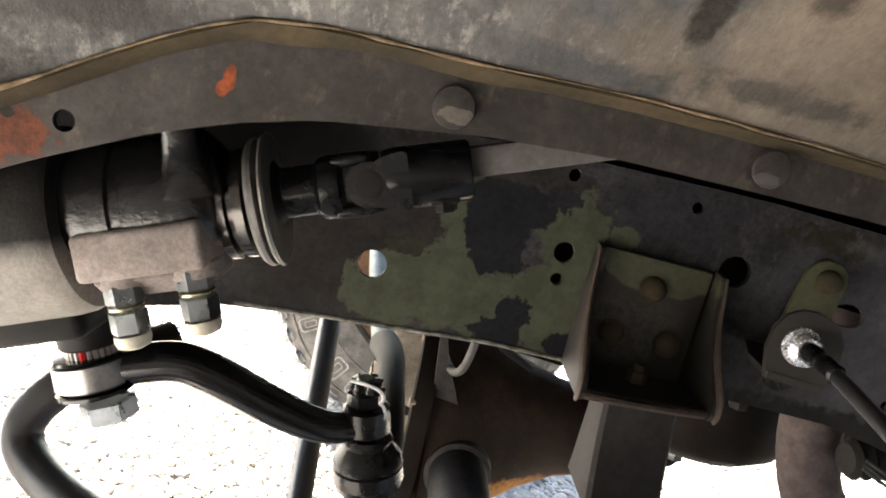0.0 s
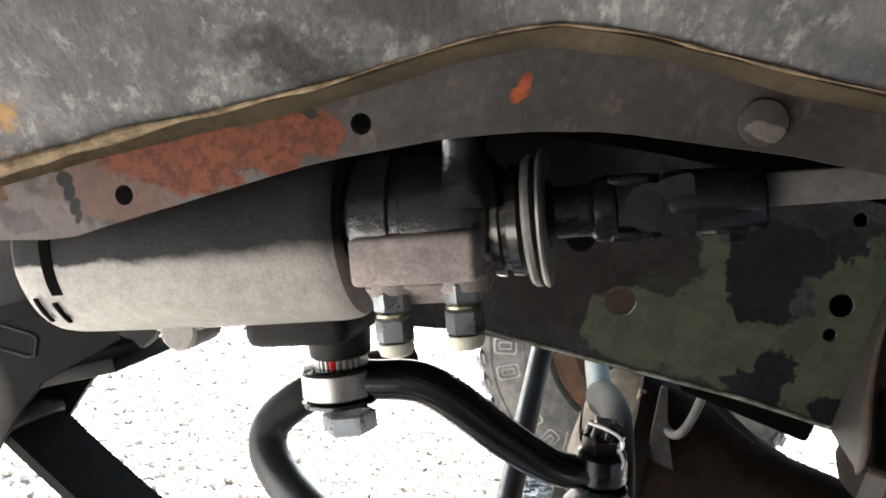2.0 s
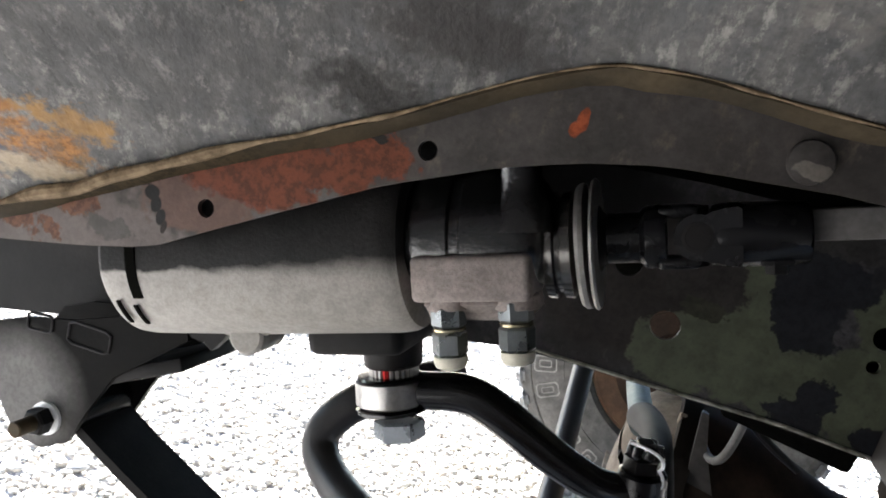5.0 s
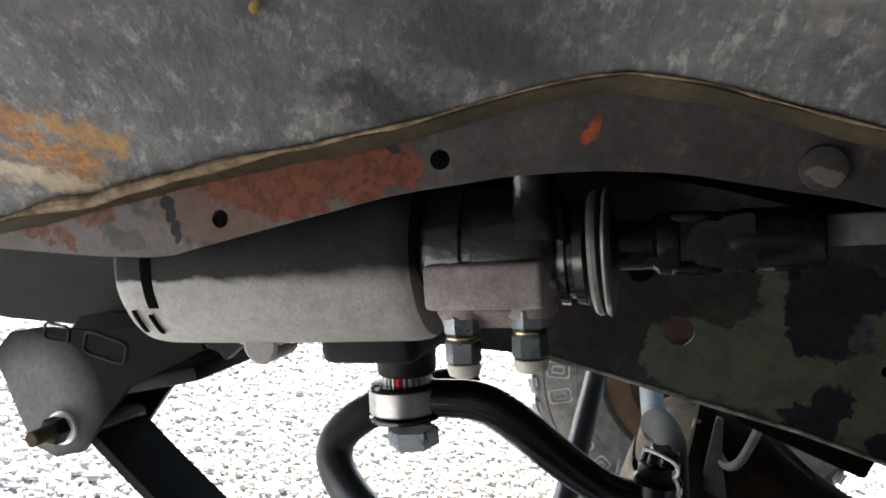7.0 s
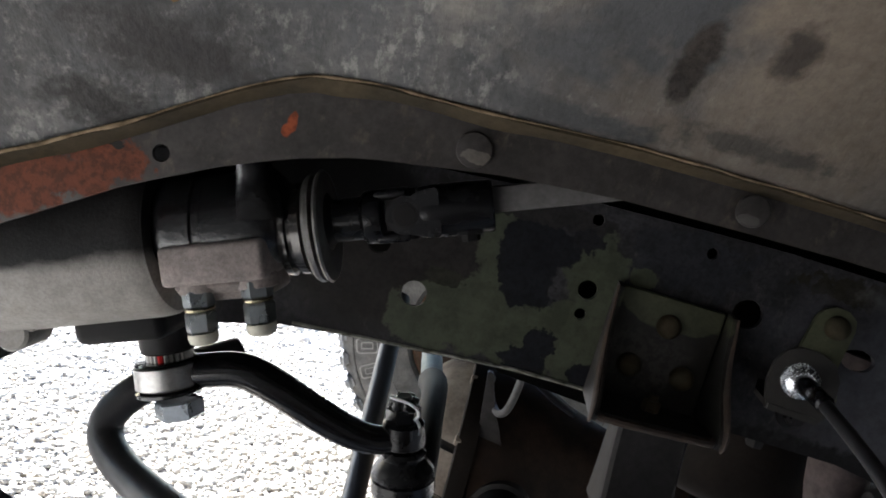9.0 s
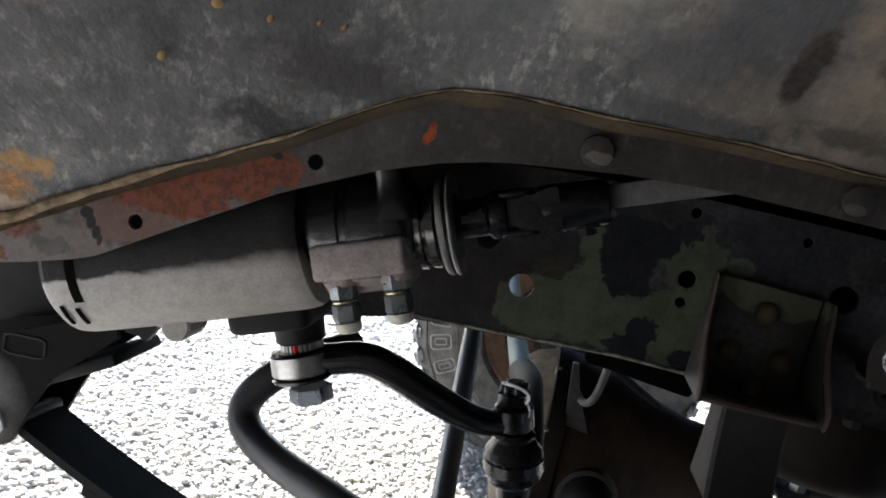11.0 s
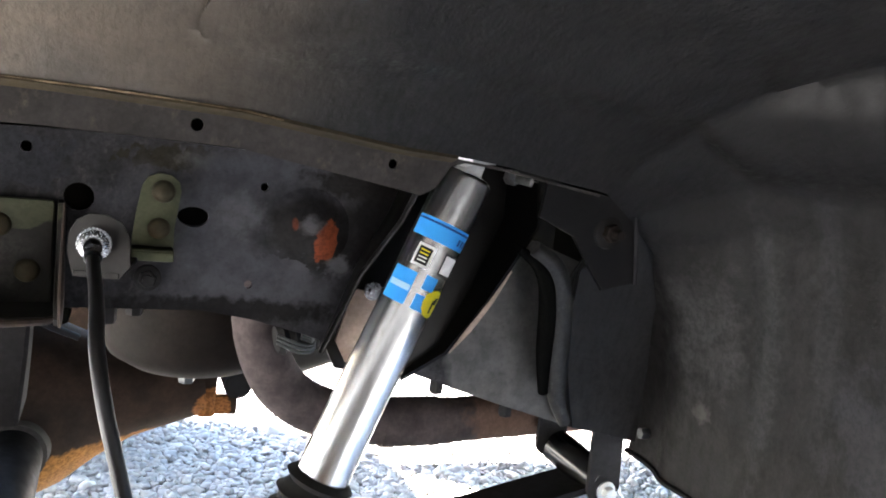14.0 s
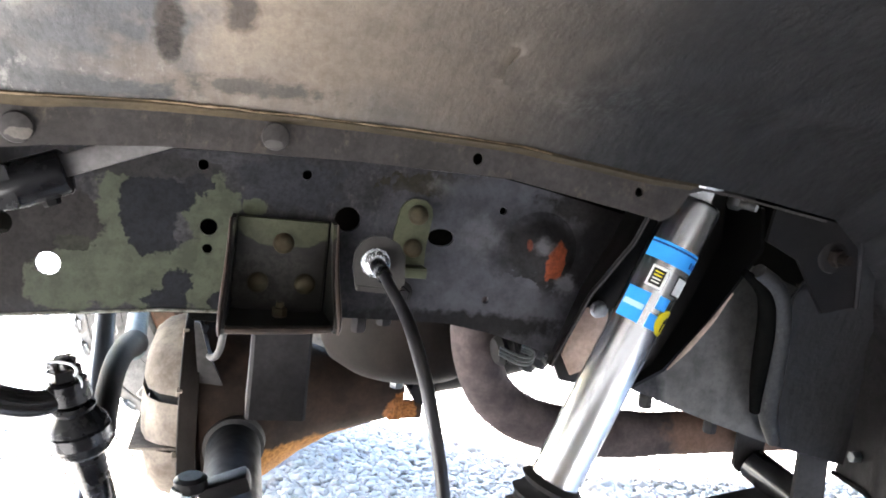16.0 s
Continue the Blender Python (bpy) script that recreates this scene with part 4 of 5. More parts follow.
part("casting_fin", plate([(-0.332, 0.048), (-0.296, 0.05), (-0.302, 0.058), (-0.312, 0.066), (-0.317, 0.06), (-0.326, 0.057)], 0.008, lambda u, v, w: gb_at(u, -0.012 + w, v), bev=0.001), M_DULLBLK, gear)

# ---- steering shaft ----
sh = thing("steering_shaft", gb_at(0.0), "black steering shaft with universal joint and bare steel bar", "steering shaft")
part("lower_yoke", join(lathe([(0, 0.0115), (0.002, 0.0145), (0.02, 0.0145), (0.023, 0.0175), (0.03, 0.0185), (0.034, 0.017), (0.035, 0.01)], gb_at(-0.052), AX, 32),
                        box(gb_at(-0.011, 0, 0.0145), (0.024, 0.022, 0.007), RY, 0.003, 3), box(gb_at(-0.011, 0, -0.0145), (0.024, 0.022, 0.007), RY, 0.003, 3)), M_YOKE, sh)
part("cross", join(cyl(gb_at(-0.001, -0.018), gb_at(-0.001, 0.018), 0.0065), cyl(gb_at(-0.001, 0, -0.017), gb_at(-0.001, 0, 0.017), 0.0065), box(gb_at(-0.001), (0.016, 0.016, 0.016), RY, 0.004)), M_DULLBLK, sh)
EAR = [(0.022, 0.0165), (0.014, 0.0155), (0.007, 0.0142)] + [(-0.001 + 0.0128 * math.cos(radians(t)), 0.0128 * math.sin(radians(t))) for t in range(70, 295, 15)] + [(0.007, -0.0142), (0.014, -0.0155), (0.022, -0.0165)]
part("upper_yoke", join(*[plate(EAR, 0.006, lambda u, v, w, o=o: gb_at(u, o - w, -v), bev=0.002) for o in (-0.0112, 0.0172)],
                        lathe([(0, 0.012), (0.002, 0.0168), (0.006, 0.0178), (0.012, 0.018), (0.05, 0.0174), (0.052, 0.016)], gb_at(0.005), AX, 36)), M_YOKE, sh)
part("bearing_cap", lathe([(0, 0.0088), (0.0012, 0.0086), (0.0014, 0.0066), (0.0006, 0.0062), (0.0008, 0.003)], gb_at(-0.001, -0.0163), (0, -1, 0), 28), M_DULLBLK, sh)
part("paint_mark", lathe([(0, 0.01776), (0.0012, 0.01774)], gb_at(0.0285), AX, 36), M_BAR, sh, "pale paint stripe round the yoke")
part("clamp_bolt", join(hexa(gb_at(0.04, -0.004, 0.0145), gb_at(0.04, -0.004, 0.022), 0.0065), box(gb_at(0.04, 0, 0.013), (0.018, 0.02, 0.009), RY, 0.002)), M_DULLBLK, sh)
part("bar", box(gb_at(0.208, 0, -0.004), (0.33, 0.012, 0.0175), RY, 0.0022, 2), M_BAR, sh)

# ---- pitman arm and stabilizer bar ----
hub = sector + DN * 0.073 + Vector((-0.004, 0, 0))
pit = thing("pitman_arm", hub, "gloss black pitman arm clamped under the gearbox", "pitman arm")
ARM = [(-0.325, -0.06, 0.694), (-0.295, -0.055, 0.701), (-0.263, -0.05, 0.7125), (-0.237, -0.045, 0.707), (-0.193, -0.036, 0.689), (-0.155, -0.025, 0.676), (-0.135, -0.017, 0.675), (-0.114, -0.01, 0.682)]
part("arm", sweep(ARM, [0.0155, 0.0168, 0.0175, 0.018, 0.0172, 0.0158, 0.0142, 0.0132], 24, flat=0.85, smooth_path=2), M_BLACK, pit)
part("hub_ring", lathe([(-0.010, 0.021), (-0.008, 0.0265), (0.009, 0.027), (0.0115, 0.024)], hub, DN, 36), M_HUB, pit, "bare steel hub ring")
# Black ring laid on the hub to draw the shade at its top.
part("hub_shade_ring", lathe([(-0.0125, 0.0185), (-0.012, 0.0245), (-0.0102, 0.0258), (-0.0098, 0.02)], hub, DN, 36), M_BLACK, pit)
part("lower_ring", lathe([(0.0121, 0.024), (0.013, 0.0275), (0.0155, 0.0275), (0.0165, 0.025)], hub, DN, 36), M_BLACK, pit)
part("nut", hexa(hub + DN * 0.02 + Vector((0.006, 0, 0)), hub + DN * 0.036 + Vector((0.006, 0, 0)), 0.0198), M_NUT, pit, "zinc plated hexagon nut")
J = Vector((-0.1165, -0.01, 0.685))
JD = Vector((0.26, 0.1, -1)).normalized()
part("eye", lathe([(-0.0125, 0.016), (-0.0105, 0.0185), (0.0085, 0.0195), (0.011, 0.017)], J, JD, 28), M_YOKE, pit)
bar = thing("stabilizer_bar", (-0.35, -0.05, 0.6), "curved gloss black stabilizer bar under the gearbox", "stabilizer bar")
part("bar", sweep([(-0.285, 0.02, 0.70), (-0.318, -0.018, 0.686), (-0.348, -0.036, 0.662), (-0.363, -0.045, 0.638), (-0.36, -0.052, 0.62), (-0.34, -0.067, 0.611), (-0.303, -0.095, 0.61), (-0.232, -0.137, 0.612), (-0.12, -0.205, 0.612), (0.0, -0.27, 0.6)],
                  0.0148, 24, smooth_path=3), M_SATIN, bar)
part("end_bushing", lathe([(0, 0.018), (0.004, 0.022), (0.03, 0.022), (0.034, 0.018)], (0.0, -0.27, 0.6), (0.88, -0.47, -0.05), 24), M_RUBBER, bar)

# ---- drag link end and tubes across the axle ----
dl = thing("drag_link", (-0.11, -0.02, 0.64), "black drag link ball joint with castellated nut", "drag link")
part("castle_nut", hexa(J - JD * 0.026, J - JD * 0.0125, 0.0155), M_BLACK, dl)
for k in range(6):
    a, b, d = frame_of(JD)
    t = 2 * math.pi * (k + 0.5) / 6
    part("castellation", box(J - JD * 0.03 + (a * math.cos(t) + b * math.sin(t)) * 0.0095, (0.007, 0.007, 0.009), bev=0.001), M_BLACK, dl)
part("cotter_pin", sweep([J - JD * 0.031 + Vector(v) for v in ((-0.012, -0.008, 0.002), (0, -0.013, 0.004), (0.012, -0.013, 0.002), (0.0165, -0.011, -0.005), (0.014, -0.012, -0.01))], 0.0014, 8, smooth_path=2), M_ZINC, dl, "bright split pin")
part("cotter_leg", sweep([J - JD * 0.028 + Vector(v) for v in ((0.014, -0.006, -0.008), (0.019, -0.008, -0.012), (0.0195, -0.009, -0.02), (0.016, -0.009, -0.026))], 0.0014, 8, smooth_path=2), M_ZINC, dl, "bright split pin")
part("stud", lathe([(-0.036, 0.006), (-0.034, 0.0075), (0.02, 0.0085), (0.03, 0.012)], J, JD, 20), M_ZINCG, dl)
part("dust_boot", lathe([(0.012, 0.014), (0.0135, 0.0185), (0.017, 0.0205), (0.021, 0.019), (0.026, 0.0225), (0.032, 0.0275), (0.0375, 0.0288), (0.04, 0.0268)], J, JD, 32), M_YOKE, dl, "black rubber dust boot")
part("socket", lathe([(0.0385, 0.0265), (0.0405, 0.0288), (0.052, 0.0292), (0.0545, 0.0275), (0.0585, 0.0272), (0.064, 0.0235), (0.069, 0.0165)], J, JD, 36), M_YOKE, dl)
part("shank", sweep([J + JD * 0.06, J + JD * 0.095 + Vector((-0.003, 0.012, 0)), J + JD * 0.2 + Vector((-0.02, 0.08, 0))], [0.0165, 0.0155, 0.015], 20), M_YOKE, dl, "black tube below the ball joint")
part("neck", sweep([(-0.088, 0.01, 0.632), (-0.092, 0.05, 0.652), (-0.097, 0.12, 0.662), (-0.099, 0.19, 0.662), (-0.102, 0.28, 0.645), (-0.106, 0.36, 0.626), (-0.107, 0.385, 0.6175)], [0.012, 0.013, 0.0135, 0.0145, 0.017, 0.0195, 0.0195], 20, smooth_path=2), M_RUBBER, dl, "black forged neck")
part("tube", sweep([(-0.105, 0.36, 0.616), (-0.118, 0.499, 0.619), (-0.14, 0.72, 0.632), (-0.165, 1.05, 0.645)], 0.016, 24), M_TUBE, dl, "blue-grey plated tube")
tr = thing("tie_rod", (-0.18, 0.5, 0.4), "grey steel tie rod behind the drag link", "tie rod")
part("rod", sweep([(-0.215, 0.85, 0.62), (-0.176, 0.5, 0.4), (-0.155, 0.32, 0.285)], 0.0185, 20), M_SATIN, tr)

# ---- front axle ----
ax = thing("front_axle", (0.05, 0.55, 0.35), "rusty brown front axle with ribbed dusty differential cover", "axle")
part("axle_tube", cyl((0.045, 0.5, 0.43), (0.05, -0.46, 0.415), 0.043, 40), M_DULLBLK, ax)
part("collar", lathe([(0, 0.043), (0.003, 0.049), (0.03, 0.05), (0.06, 0.06), (0.09, 0.075)], (0.045, 0.45, 0.43), (0, 1, 0), 36), M_COLLAR, ax)
part("far_tube", cyl((0.05, 0.7, 0.40), (0.0, 1.5, 0.43), 0.044, 24), M_DULLBLK, ax)
part("housing", lathe([(0, 0.12), (0.02, 0.165), (0.06, 0.16), (0.12, 0.14), (0.18, 0.105), (0.24, 0.08), (0.32, 0.066), (0.36, 0.058)], (-0.03, 0.62, 0.445), (0.97, 0, 0.12), 40), M_DIFF, ax)
part("cover_flange", lathe([(0, 0.175), (0.014, 0.178), (0.028, 0.178), (0.03, 0.172)], (-0.014, 0.62, 0.445), (-1, 0, -0.03), 48), M_PAN, ax)
GUSSET = [(-0.031, 0.63), (-0.022, 0.63), (-0.006, 0.58), (0.028, 0.512), (0.06, 0.468), (0.0, 0.462), (-0.018, 0.53)]
PROFILE = [(0.03, 0.162), (0.036, 0.16), (0.06, 0.153), (0.08, 0.136), (0.092, 0.1), (0.098, 0.05), (0.099, 0.01)]
cover = part("cover", lathe([(s - 0.012, r - 0.006) for s, r in PROFILE], (-0.014, 0.62, 0.445), (-1, 0, -0.03), 48), M_PAN, ax, "dusty tan differential cover")
for z0, z1, tilt in ((0.515, 0.7, 0.2), (0.432, 0.503, 0.1), (0.2, 0.418, 0.03)):
    pb = lathe(PROFILE, (-0.014, 0.62, 0.445), (-1, 0, -0.03), 64)
    for z, sgn, lean in ((z0, -1, tilt * 0.5), (z1, 1, tilt)):
        bmesh.ops.bisect_plane(pb, geom=pb.verts[:] + pb.edges[:] + pb.faces[:], plane_co=(-0.08, 0.55, z), plane_no=(0, -lean * sgn, sgn), clear_outer=True)
    part("panel", pb, M_COVER, cover, "dusty tan pressed panel")
for k in range(10):
    t = 2 * math.pi * (k + 0.3) / 10
    c = Vector((-0.04, 0.62 + 0.17 * math.cos(t), 0.445 + 0.17 * math.sin(t)))
    part("cover_bolt", hexa(c, c + Vector((-0.01, 0, 0)), 0.009), M_COVER, cover)
part("rib", box((-0.068, 0.605, 0.425), (0.1, 0.27, 0.006), Matrix.Rotation(0.05, 4, "X"), 0.002), M_COVER, cover)
part("gusset", plate(GUSSET, 0.012, lambda u, v, w: (u, 0.478 + w, v), bev=0.002), M_COLLAR, ax, "grimy cast gusset above the tube")
# Grey strip drawn along the axle where its upper edge catches light.
part("truss", sweep([(0.03, 0.56, 0.63), (0.075, 0.555, 0.603), (0.125, 0.55, 0.583)], [0.007, 0.011, 0.008], 10, flat=0.6, smooth_path=2), M_STRAP, ax, "grey strip for the lit upper edge of the axle")
part("pinion_yoke", join(box((0.333, 0.62, 0.475), (0.03, 0.09, 0.085), bev=0.008), box((0.36, 0.585, 0.455), (0.05, 0.014, 0.035), bev=0.005), box((0.36, 0.65, 0.5), (0.05, 0.014, 0.03), bev=0.005)), M_DIFF, ax)
ds = thing("drive_shaft", (0.5, 0.55, 0.52), "dark front drive shaft with universal joint", "drive shaft")
part("joint", join(cyl((0.383, 0.575, 0.492), (0.383, 0.66, 0.492), 0.024), cyl((0.385, 0.62, 0.47), (0.385, 0.62, 0.525), 0.018)), M_DULLBLK, ds)
part("shaft", sweep([(0.385, 0.63, 0.49), (0.41, 0.61, 0.508), (0.44, 0.58, 0.53), (0.52, 0.5, 0.59), (0.75, 0.28, 0.75)], [0.02, 0.026, 0.03, 0.03, 0.03], 24), M_DULLBLK, ds)
part("slip_boot", lathe([(0.012 * i, 0.036 if i % 2 else 0.029) for i in range(12)], (0.53, 0.49, 0.597), (0.23, -0.22, 0.16), 24), M_RUBBER, ds, "ribbed black rubber boot")
xm = thing("crossmember", (0.06, 0.36, 0.69), "black steel crossmember behind the frame rail", "crossmember")
part("channel", box((0.045, 0.36, 0.70), (0.15, 0.06, 0.066), Matrix.Rotation(0.06, 4, "Y"), 0.006), M_UNDER, xm)

# ---- transmission pan, exhaust ----
tp = thing("transmission_pan", (0.27, 0.36, 0.61), "grimy brown transmission pan above the axle", "transmission")
part("pan", lathe([(-0.3, 0.128), (-0.02, 0.127), (0.0, 0.117), (0.018, 0.09), (0.028, 0.055), (0.031, 0.02)], (0.284, 0.335, 0.635), (0.02, 0, -1), 40), M_PAN, tp)
part("drain_plug", hexa((0.268, 0.29, 0.613), (0.268, 0.29, 0.597), 0.011), M_ZINCG, tp)
part("side_bolt", hexa((0.165, 0.05, 0.762), (0.165, 0.05, 0.742), 0.009), M_STRAP, tp)
ex = thing("exhaust_pipe", (0.4, 0.15, 0.6), "dull brown curved exhaust pipe under the frame", "exhaust pipe")
part("down_pipe", sweep([(0.325, 0.15, 0.85), (0.328, 0.15, 0.73), (0.345, 0.15, 0.67), (0.372, 0.15, 0.63), (0.42, 0.15, 0.602), (0.5, 0.15, 0.588), (0.6, 0.15, 0.588)], 0.031, 24, smooth_path=2), M_PIPE, ex)
part("rear_pipe", sweep([(0.5, 0.15, 0.588), (0.58, 0.15, 0.588), (0.585, 0.15, 0.588), (0.9, 0.15, 0.603), (1.6, 0.15, 0.6)], [0.0325, 0.0325, 0.03, 0.03, 0.03], 24), M_PIPE, ex)

hb = thing("ribbed_boot", (0.385, 0.1, 0.70), "ribbed black rubber boot with wire clips beside the exhaust", "boot")
part("boot", lathe([(0.0065 * i, 0.02 if i % 2 else 0.0155) for i in range(12)], (0.345, 0.1, 0.712), (1, 0.1, 0.18), 24), M_RUBBER, hb)
for q in range(3):
    part("clip_wire", sweep([(0.338, 0.062, 0.728 - 0.004 * q), (0.36, 0.055, 0.72 - 0.005 * q), (0.378, 0.056, 0.718 - 0.004 * q), (0.381, 0.06, 0.726 - 0.003 * q), (0.365, 0.062, 0.731 - 0.003 * q)], 0.0018, 8, smooth_path=2), M_ZINCG, hb, "bright wire clip")
for c in ((0.526, 0.04, 0.683), (0.622, 0.04, 0.652), (0.189, 0.03, 0.772)):
    rb = thing("rail_bolt", c, "small grimy bolt under the rail flange", "bolt", "rail bolts")
    part("head", hexa(c, (c[0], c[1], c[2] - 0.016), 0.0085), M_STRAP, rb)
ub = thing("u_bolt", (0.03, 0.08, 0.5), "black u-bolt over the axle tube with a bright nut", "u-bolt")
part("saddle", join(box((0.035, 0.1, 0.535), (0.06, 0.035, 0.022), Matrix.Rotation(-0.35, 4, "Y"), 0.006), lathe([(0, 0.014), (0.004, 0.019), (0.016, 0.019), (0.02, 0.014)], (-0.004, 0.095, 0.55), (0.1, 0, -1), 20)), M_DULLBLK, ub)
part("nut", cyl((-0.012, 0.09, 0.535), (-0.016, 0.085, 0.49), 0.012, 20), M_ZINC, ub, "bright plated sleeve")
part("rod", sweep([(-0.016, 0.09, 0.5), (-0.018, 0.09, 0.4)], 0.008, 12), M_DULLBLK, ub)
part("stud", join(cyl((0.146, 0.0, 0.565), (0.147, 0.0, 0.42), 0.0075, 16), hexa((0.146, 0, 0.552), (0.146, 0, 0.535), 0.014)), M_DULLBLK, ub)

# ---- brake hose and its brackets ----
hp = thing("hose_bracket", (0.205, -0.01, 0.86), "small olive painted bracket riveted to the rail", "bracket")
part("tab", plate([(0.181, 0.832), (0.1835, 0.86), (0.188, 0.888), (0.193, 0.896), (0.201, 0.9), (0.213, 0.899), (0.2205, 0.893), (0.2225, 0.884), (0.221, 0.872), (0.2185, 0.85), (0.2185, 0.83)], 0.0045, lambda u, v, w: (u, -0.001 - w, v), bev=0.001), M_OLIVE, hp)
rivet((0.2066, -0.006, 0.8835), 0.0105, hp)
rivet((0.2045, -0.006, 0.8485), 0.01, hp)
part("foot", join(box((0.2, -0.012, 0.8285), (0.037, 0.022, 0.005), bev=0.0018), box((0.2, -0.022, 0.8245), (0.037, 0.004, 0.009), bev=0.0015)), M_OLIVE, hp)
part("lower_bolt", join(lathe([(0, 0.0125), (0.003, 0.0125), (0.004, 0.011)], (0.1975, 0.0, 0.8), (0, -1, 0), 28), hexa((0.1975, -0.004, 0.8), (0.1975, -0.012, 0.8), 0.0085), cyl((0.1975, -0.012, 0.8), (0.1975, -0.016, 0.8), 0.005)), M_STRAP, hp)
bh = thing("brake_hose", (0.16, -0.1, 0.84), "black brake hose with bright zinc end fitting", "brake hose")
TAB = [(0.137, 0.818), (0.132, 0.839), (0.133, 0.854), (0.138, 0.864), (0.147, 0.87), (0.16, 0.87), (0.172, 0.865), (0.178, 0.854), (0.18, 0.829), (0.172, 0.818)]
part("tab", plate(TAB, 0.004, lambda u, v, w: (u, -0.094 + w - 0.2 * (u - 0.145), v), bev=0.0008), M_BRACKET, bh)
part("tab_foot", plate([(0.137, -0.094), (0.172, -0.1), (0.182, -0.06), (0.19, -0.003), (0.16, -0.003), (0.142, -0.05)], 0.004, lambda u, v, w: (u, v, 0.819 + w), bev=0.0008), M_BRACKET, bh)
FIT_AXIS = Vector((-0.03, -1, 0.04))
part("fitting", join(lathe([(0, 0.0132), (0.0012, 0.0138), (0.0026, 0.0132)], (0.152, -0.096, 0.846), FIT_AXIS, 28), hexa((0.152, -0.0985, 0.846), (0.1515, -0.1045, 0.8463), 0.0128),
                     lathe([(0, 0.0118), (0.0012, 0.0121), (0.003, 0.0108), (0.005, 0.0082)], (0.1515, -0.1045, 0.8463), FIT_AXIS, 28)), M_FIT, bh, "bright zinc hexagon fitting")
part("ferrule", lathe([(0, 0.0068), (0.01, 0.007), (0.012, 0.0058), (0.018, 0.0058), (0.02, 0.0068), (0.036, 0.0066), (0.038, 0.005)], (0.1513, -0.108, 0.8465), (0.04, -1, -0.1), 24), M_YOKE, bh, "black crimped hose end")
HOSE = [(0.152, -0.125, 0.845), (0.153, -0.145, 0.8425), (0.1543, -0.17, 0.838), (0.1575, -0.206, 0.8305), (0.159, -0.239, 0.8225), (0.16, -0.268, 0.811), (0.1635, -0.286, 0.796), (0.168, -0.294, 0.776), (0.1735, -0.297, 0.755), (0.1845, -0.297, 0.71), (0.195, -0.29, 0.62), (0.2, -0.28, 0.5)]
part("hose", sweep(HOSE, 0.0049, 16, smooth_path=3), M_SATIN, bh)

# ---- shock absorber and its tower ----
M_TOWER = mat("tower_black", (0.0025, 0.0025, 0.0025), (0.004, 0.0035, 0.0035), rough=0.3, rough2=0.4, bump=0.05, spec=0.12)
tw = thing("shock_tower", (0.46, -0.01, 0.8), "black painted steel shock tower bracket with folded edges", "bracket")
TOWER = [(0.446, 0.925), (0.43, 0.88), (0.40, 0.82), (0.372, 0.74), (0.385, 0.715), (0.455, 0.703), (0.498, 0.735), (0.53, 0.80), (0.562, 0.885), (0.56, 0.93), (0.545, 0.945), (0.47, 0.945)]
part("back", plate(TOWER, 0.006, lambda u, v, w: (u, -0.008 - w, v)), M_TOWER, tw)
part("left_fold", thicken(grid([[(0.446, -0.012, 0.925), (0.44, -0.07, 0.925)], [(0.43, -0.012, 0.88), (0.424, -0.065, 0.88)], [(0.40, -0.012, 0.82), (0.394, -0.045, 0.82)], [(0.372, -0.012, 0.735), (0.366, -0.03, 0.735)]]), 0.004), M_TOWER, tw)
part("right_fold", thicken(grid([[(0.56, -0.012, 0.93), (0.566, -0.07, 0.93)], [(0.562, -0.012, 0.885), (0.57, -0.075, 0.885)], [(0.53, -0.012, 0.80), (0.537, -0.05, 0.80)], [(0.498, -0.012, 0.735), (0.503, -0.03, 0.735)], [(0.455, -0.012, 0.703), (0.458, -0.022, 0.703)]]), 0.004), M_TOWER, tw)
# Pinkish sheet paints a warm reflection onto the black tower plate.
part("inner_sheet", plate([(0.382, 0.745), (0.397, 0.80), (0.43, 0.796), (0.432, 0.77), (0.425, 0.735), (0.395, 0.722)], 0.003, lambda u, v, w: (u, -0.0145 - w, v)), M_PINK, tw, "pinkish patch painted in for a warm reflection")
part("bolt", join(lathe([(0, 0.0098), (0.002, 0.0098), (0.003, 0.0085)], (0.4165, -0.018, 0.799), (0, -1, 0), 24), hexa((0.4165, -0.02, 0.799), (0.4165, -0.029, 0.799), 0.0085)), M_FIT, tw, "bright zinc bolt")
part("bare_edge", sweep([(0.551, -0.062, 0.835), (0.538, -0.051, 0.80), (0.52, -0.041, 0.765), (0.505, -0.031, 0.737)], [0.001, 0.0026, 0.003, 0.001], 8), M_PINK, tw, "bare pinkish metal edge")
# Grey strip puts an edge highlight on the left fold.
part("edge_highlight", sweep([(0.44, -0.071, 0.925), (0.424, -0.066, 0.88), (0.394, -0.046, 0.82), (0.366, -0.031, 0.735)], 0.0013, 8), M_STRAP, tw)
part("top_bolt", join(hexa((0.54, -0.044, 0.932), (0.547, -0.055, 0.931), 0.0078), cyl((0.545, -0.052, 0.931), (0.556, -0.07, 0.929), 0.0042)), M_STEEL, tw)

SK0, SK1 = Vector((0.481, -0.075, 0.93)), Vector((0.354, -0.081, 0.60))
SD = (SK1 - SK0).normalized()
SR = 0.0266
sk = thing("shock_absorber", (0.3, -0.083, 0.46), "silver shock absorber with blue and yellow decals and black boot", "shock absorber")
part("body", lathe([(-0.003, 0.012), (-0.0015, 0.021), (0.0, 0.0242), (0.0025, SR - 0.0005), (0.005, SR), (0.33, SR), (0.34, SR)], SK0, SD, 64), M_ALU, sk)
part("top_stud", lathe([(-0.03, 0.006), (-0.02, 0.012), (-0.006, 0.013), (0.0, 0.015)], SK0, SD, 24), M_ZINC, sk)
